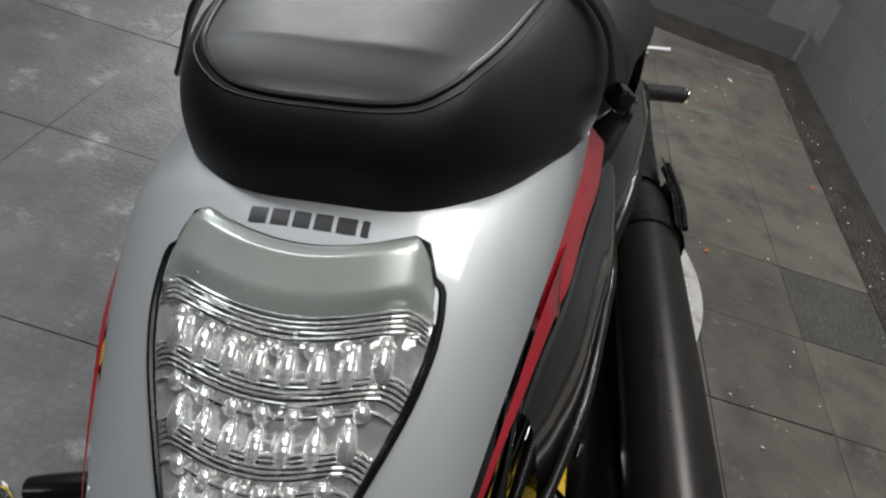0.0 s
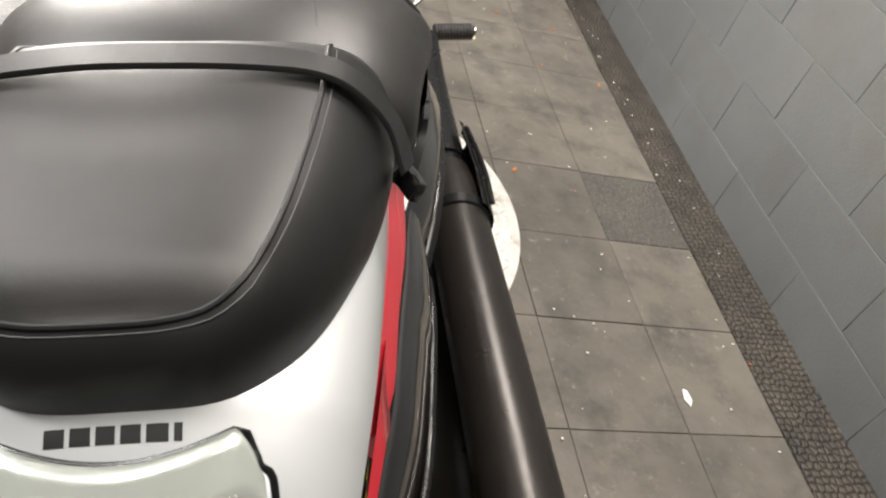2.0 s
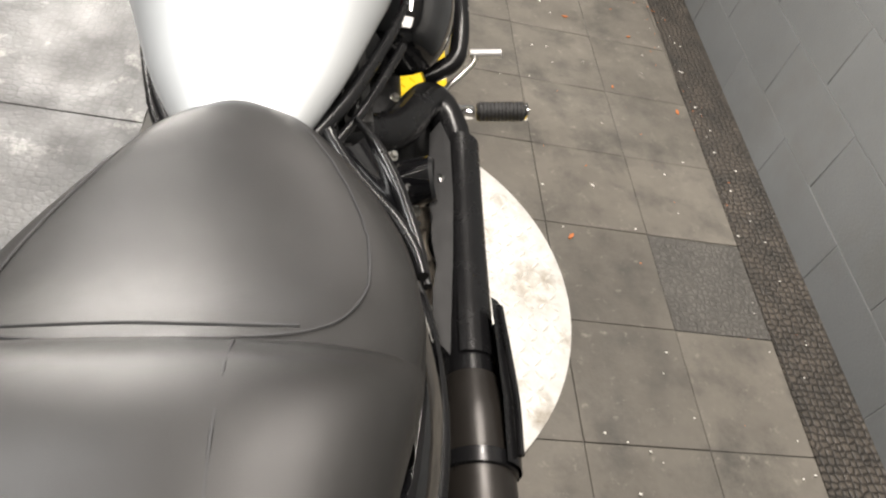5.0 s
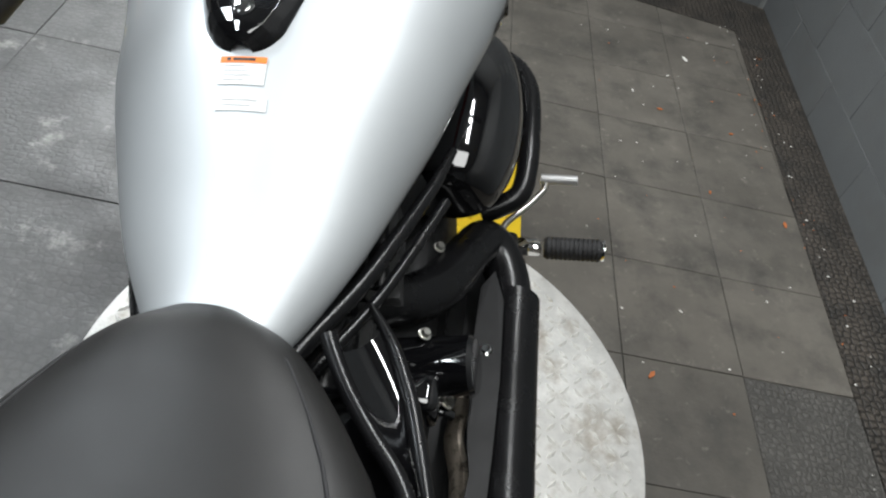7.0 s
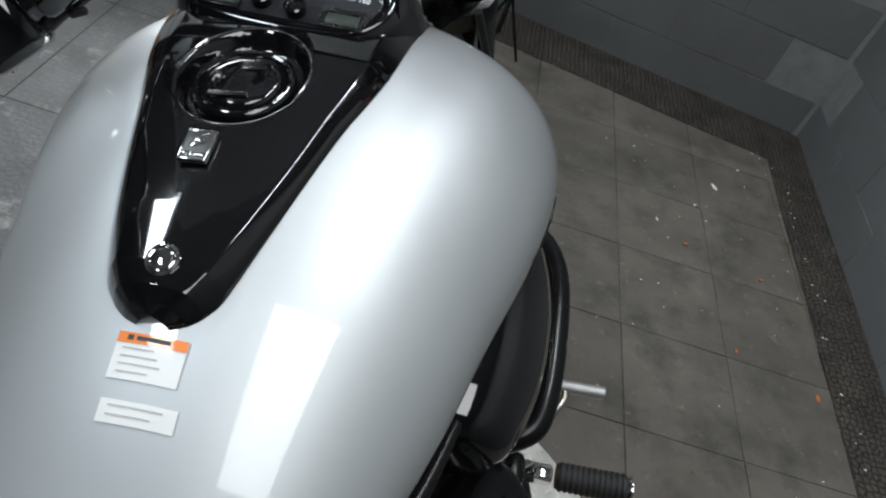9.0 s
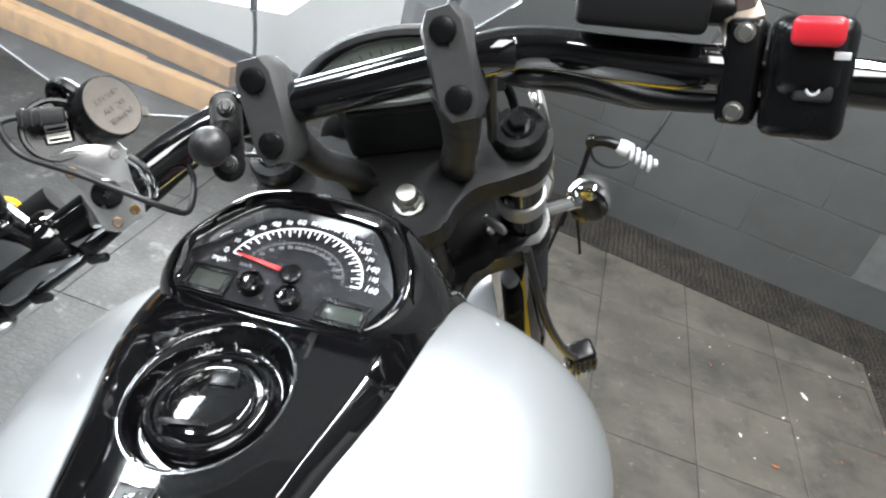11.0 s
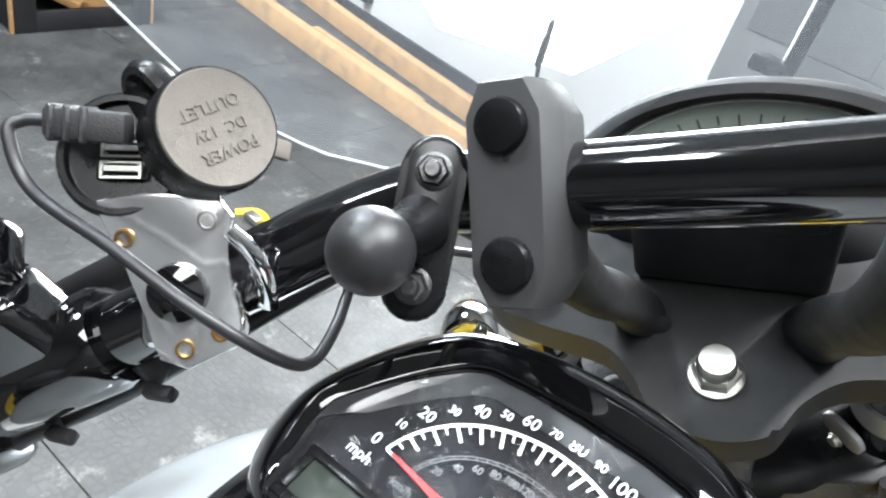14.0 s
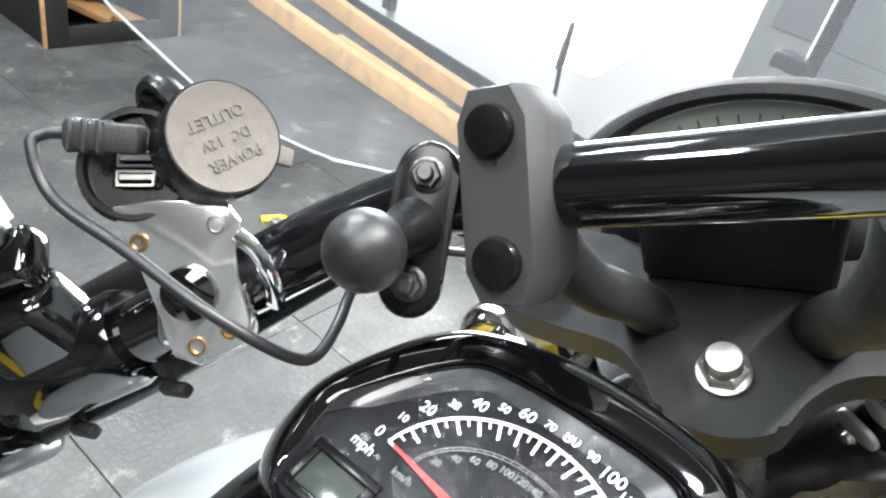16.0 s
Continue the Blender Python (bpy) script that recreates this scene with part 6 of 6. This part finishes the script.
RACK = NORTH @ pose(-5.35, 0.15, 0)
shelf = thing("metal_rack", RACK, "steel rack full of mixed metal parts", "rack")
for x in (-0.45, 0.45):
    for y in (-0.15, 0.15):
        part("post", box(0.035, 0.035, 1.8, 0.002, pose(x, y, 0.9)), STEEL, shelf)
for z in (0.06, 0.45, 0.85, 1.3):
    part("shelf_board", box(0.95, 0.36, 0.03, 0.002, pose(0, 0, z)), PINE if z < 0.1 else STEEL, shelf)
random.seed(4)
for z in (0.075, 0.465, 0.865):
    for i in range(7):
        w, h = random.uniform(0.05, 0.11), random.uniform(0.06, 0.2)
        item = thing("spare_part", RACK @ pose(-0.38 + 0.125 * i, -0.05 + random.uniform(-0.05, 0.05), z), "dusty metal spare part on the rack", "part", "parts on the rack")
        part("body", merge(box(w, w * 1.2, h, 0.008, pose(0, 0, h / 2), 2), lathe([(w * 0.3, h), (w * 0.3, h + 0.02), (w * 0.1, h + 0.03)], 14)), random.choice((STEEL, GREY_CAST, BLACK_SATIN, ALLOY)), item)
for x in (-3.72, -4.96):
    post = plain_wall("trim", 0.06, 0.04, 2.8, NORTH @ pose(x, -0.018, 1.5 if x > -4 else 1.41), BLACK_MATT)
    tagged(post, "dark timber post on the white wall", "post")
rail = plain_wall("trim", 1.3, 0.025, 0.025, NORTH @ pose(-4.30, -0.010, 0.52), MORTAR)
tagged(rail, "thin grey rail across the white wall", "rail")
skirt = plain_wall("baseboard", 2.9, 0.02, 0.05, NORTH @ pose(-3.48, -0.008, 0.025), BLACK_MATT)
tagged(skirt, "dark strip at the foot of the white wall", "baseboard")

octa = thing("softbox", look((-0.775, 3.0, 0.975), (0.0, 1.2, 0.975)), "glowing white octagonal softbox on a stand", "softbox")
RO = 0.445
ring8 = [(RO / math.cos(math.pi / 8) * math.cos(radians(22.5 + 45 * i)), RO / math.cos(math.pi / 8) * math.sin(radians(22.5 + 45 * i))) for i in range(8)]
part("diffuser", prism(ring8, 0.004, 0, pose(0, 0, -0.030)), SOFTBOX, octa, "glowing white diffuser cloth")
part("shell", loft([[(x * k, y * k, z) for x, y in ring8] for k, z in ((1.01, -0.02), (1.01, 0.012), (0.75, 0.20), (0.16, 0.36))]), BLACK_MATT, octa)
lstand = thing("light_stand", pose(-0.11, 2.90, 0), "black light stand with clamp knobs beside the softbox", "light stand")
part("pole", tube([(0, 0, 0.02), (0, 0, 1.0), (0, 0, 2.0)], 0.017, 14, 1), BLACK_SATIN, lstand)
part("clamp", box(0.055, 0.05, 0.05, 0.008, pose(0, 0, 1.045), 2), BLACK_SATIN, lstand)
part("knob", lathe([(0.012, 0), (0.012, 0.022), (0.020, 0.024), (0.020, 0.036), (0.014, 0.040)], 14, pose(0.022, 0, 1.045, 0, 90, 0)), BLACK_SATIN, lstand)
part("collar", box(0.085, 0.05, 0.035, 0.008, pose(-0.03, 0, 0.765), 2), BLACK_SATIN, lstand)
for a in (30, 150, 270):
    part("leg", tube([(0, 0, 0.42), (0.20 * math.cos(radians(a)), 0.20 * math.sin(radians(a)), 0.2), (0.40 * math.cos(radians(a)), 0.40 * math.sin(radians(a)), 0.012)], 0.009, 10, 1), BLACK_SATIN, lstand)
wand = thing("small_stand", pose(-0.645, 2.98, 0), "thin black stand with a dark tip and spread feet", "stand")
part("pole", tube([(0, 0, 0.28), (-0.006, 0, 0.45), (-0.02, 0, 0.56)], 0.006, 10, 3), BLACK_SATIN, wand)
part("tip", lathe([(0.007, 0.53), (0.012, 0.545), (0.012, 0.60), (0.009, 0.61), (0.009, 0.64), (0.004, 0.655)], 14, pose(-0.02, 0, 0)), BLACK_MATT, wand)
for a in (70, 190, 310):
    part("foot", tube([(0, 0, 0.34), (0.11 * math.cos(radians(a)), 0.11 * math.sin(radians(a)), 0.19), (0.23 * math.cos(radians(a)), 0.23 * math.sin(radians(a)), 0.007)], 0.005, 8, 1), BLACK_SATIN, wand)
bulbst = thing("lamp_holder", pose(0.345, 3.20, 0), "unlit spiral energy-saving bulb on a small black tripod", "lamp")
part("pole", tube([(0, 0, 0.10), (0, 0, 0.28), (-0.005, 0, 0.40)], 0.008, 10, 3), BLACK_SATIN, bulbst)
for a in (20, 140, 260):
    part("leg", tube([(0, 0, 0.24), (0.05 * math.cos(radians(a)), 0.05 * math.sin(radians(a)), 0.12), (0.10 * math.cos(radians(a)), 0.10 * math.sin(radians(a)), 0.006)], 0.005, 8, 1), BLACK_SATIN, bulbst)
part("holder", tube([(-0.01, 0, 0.395), (0.03, 0, 0.412), (0.075, 0, 0.414)], 0.016, 14, 3), BLACK_SATIN, bulbst)
part("knuckle", lathe([(0.014, -0.016), (0.018, -0.012), (0.018, 0.012), (0.014, 0.016)], 14, pose(-0.005, 0, 0.40, 90, 0, 0)), BLACK_SATIN, bulbst)
coil = [(0.108 + 0.0038 * k, 0.019 * math.cos(k * 1.2), 0.408 - 0.0011 * k + 0.019 * math.sin(k * 1.2)) for k in range(24)]
part("bulb_base", lathe([(0.020, 0), (0.024, 0.018), (0.022, 0.034)], 18, pose(0.072, 0, 0.414, 0, 97, 0)), PRINT, bulbst)
part("spiral_tube", tube(coil, 0.0062, 10, 4), PRINT, bulbst, "white spiral tube")
wire = thing("wall_cable", pose(0, 3.22, 0), "thin black cable looping from the lamp holder to the bars above", "cable")
part("cord", tube([(0.335, -0.02, 0.40), (0.37, 0.02, 0.33), (0.44, 0.03, 0.325), (0.495, 0.03, 0.40), (0.52, 0.03, 0.50), (0.545, 0.10, 0.62), (0.60, 0.25, 0.80)], 0.004, 8, 5), CABLE, wire)
strapw = thing("ratchet_strap", pose(-1.045, 2.46, 0), "yellow and steel ratchet strap on the floor", "strap")
part("ratchet", box(0.05, 0.03, 0.02, 0.005, pose(0, 0, 0.011)), STEEL, strapw)
part("webbing", tube([(-0.05, -0.02, 0.006), (-0.02, 0.03, 0.008), (0.03, 0.02, 0.008), (0.06, -0.02, 0.006)], 0.009, 8, 4, None, 0.5), PLATE_YELLOW, strapw)
leaf_m = material("dry_leaf", (0.45, 0.14, 0.04), 0.7, 0.0, 0.0, 0.2, 40)
chip_m = material("pale_scrap", (0.75, 0.73, 0.68), 0.7, 0.0, 0.0, 0.1, 40)
for x, y, mat, s in ((1.30, 2.13, leaf_m, 0.012), (1.42, 3.0, leaf_m, 0.014), (1.13, 2.88, chip_m, 0.016), (1.10, 0.83, chip_m, 0.022), (0.86, 1.56, leaf_m, 0.012), (1.0, 2.55, leaf_m, 0.01), (1.22, 2.5, leaf_m, 0.008), (0.92, 2.62, chip_m, 0.008), (1.05, 2.75, chip_m, 0.007), (0.95, 1.75, chip_m, 0.006), (1.36, 2.7, leaf_m, 0.008), (1.1, 2.2, leaf_m, 0.007)):
    bit = new("floor_scrap", finish(prism([(s, 0), (0.3 * s, 0.45 * s), (-0.8 * s, 0.3 * s), (-s, -0.1 * s), (0.2 * s, -0.4 * s)], 0.002, 0), "floor_scrap", mat))
    bit.matrix_world = pose(x, y, 0.002, 0, 0, x * 900)
    tagged(bit, "small dry leaf on the floor" if mat is leaf_m else "small pale scrap on the floor", "leaf" if mat is leaf_m else "scrap", "scraps on the floor")

random.seed(11)
for name, mat, n in (("floor_grit", chip_m, 90), ("floor_crumbs", leaf_m, 45)):
    verts, faces = [], []
    for _ in range(n):
        x, y = random.uniform(0.72, 1.40), random.uniform(0.5, 3.2)
        if random.random() < 0.45:
            x, y = 1.42 - abs(random.gauss(0, 0.09)), random.uniform(1.2, 3.2)
        r, a0, k = random.uniform(0.0015, 0.0045), random.uniform(0, 6.3), len(verts)
        for i in range(4):
            a = a0 + i * 1.57 + random.uniform(-0.4, 0.4)
            verts.append((x + r * random.uniform(0.6, 1.4) * math.cos(a), y + r * random.uniform(0.4, 1.0) * math.sin(a), 0.0045))
        verts.append((x, y, 0.0045 + 0.6 * r))
        faces += [(k + i, k + (i + 1) % 4, k + 4) for i in range(4)]
    me = bpy.data.meshes.new(name)
    me.from_pydata(verts, [], faces)
    me.materials.append(mat)
    tagged(new(name, me), "small pale grit scattered on the tiles" if mat is chip_m else "crumbled dry leaf bits scattered on the tiles", "grit", kind="stuff")

# --- gutter strip, wall blocks, tiles
gutter = plain_wall("trim", 0.162, 6.4, 0.012, EAST @ pose(-0.064, -3.2, -0.002), SETT)
tagged(gutter, "dark rough cobbled strip along the wall", "gutter")
gutter = plain_wall("trim", 1.9, 0.27, 0.012, NORTH @ pose(-0.96, -0.125, -0.003), SETT)
tagged(gutter, "dark rough strip below the end wall", "gutter")


def piece_mesh(name, sx, sy, sz, bev, mat):
    return finish(box(sx, sy, sz, bev, None, 1), name, mat)


COURSE, LONG = 0.178, 0.39
block_e = piece_mesh("block", 0.02, LONG - 0.0028, COURSE - 0.0028, 0.001, BLOCK)
block_n = piece_mesh("block", LONG - 0.0028, 0.02, COURSE - 0.0028, 0.001, BLOCK)
for c in range(9):
    z = 0.14 + COURSE * (c - 0.5)
    for k in range(12):
        y = 1.125 + (0.195 if c % 2 else 0.0) + LONG * (k - 4.5)
        if y > 3.35:
            continue
        ob = new("block", block_e)
        ob.parent = wall_east
        ob.matrix_basis = wall_east.matrix_world.inverted() @ EAST @ pose(0.0246 + 0.0004 * ((k * 7 + c * 3) % 3), y - 3.4, z)
    for k in range(6):
        x = -0.2 - (0.195 if c % 2 else 0.0) - LONG * k
        if x < -1.95:
            continue
        ob = new("block", block_n)
        ob.parent = wall_north
        ob.matrix_basis = wall_north.matrix_world.inverted() @ NORTH @ pose(x, 0.016 + 0.0006 * ((k * 5 + c) % 3), z)
TX, TY = 0.272, 0.286
tile_me = piece_mesh("tile", TX - 0.002, TY - 0.002, 0.02, 0.001, TILE)
PATCH = material("dark_ribbed_tile", (0.085, 0.08, 0.072), 0.6, 0.0, 0.0, 0.25, 8, 0.6, 130, world=True, cells=72, cell_bump=0.7, cell_dark=0.35)
patch_me = piece_mesh("tile", TX - 0.002, TY - 0.002, 0.02, 0.001, PATCH)
random.seed(7)
for i in range(-13, 3):
    for j in range(-5, 9):
        x, y = 0.80 + TX * (i + 0.5), 1.03 + TY * (j + 0.5)
        if abs(x - 0.29) < 0.2 and y < 2.2 or x < -0.15:
            continue
        ob = new("tile", patch_me if (i, j) == (1, 1) else tile_me)
        ob.parent = floor
        ob.matrix_basis = floor.matrix_world.inverted() @ pose(x, y, -0.0102 + random.uniform(-0.0008, 0.0004), random.uniform(-0.15, 0.15), random.uniform(-0.15, 0.15), 0)
SLAB = material("worn_concrete_slab", (0.064, 0.063, 0.061), 0.55, 0.0, 0.0, 0.3, 2.2, 0.5, 90, dirt=(0.034, 0.0335, 0.033), dirt_scale=3.2, dirt_lo=0.42, dirt_hi=0.64, rand=0.08, rough_vary=0.2, world=True, scuff=((0.24, 0.235, 0.22), 7, 0.57, 0.72), cells=56, cell_bump=0.22, cell_dark=0.18)
slab_me = piece_mesh("slab", 0.57 - 0.0016, 0.52 - 0.0016, 0.02, 0.001, SLAB)
for i in range(9):
    for j in range(13):
        ob = new("slab", slab_me)
        ob.parent = floor
        ob.matrix_basis = floor.matrix_world.inverted() @ pose(-0.285 - 0.57 * (i + 0.5) + 0.13, -1.9 + 0.52 * (j + 0.5), -0.0104 + random.uniform(-0.001, 0.0003), random.uniform(-0.15, 0.15), random.uniform(-0.15, 0.15), 0)
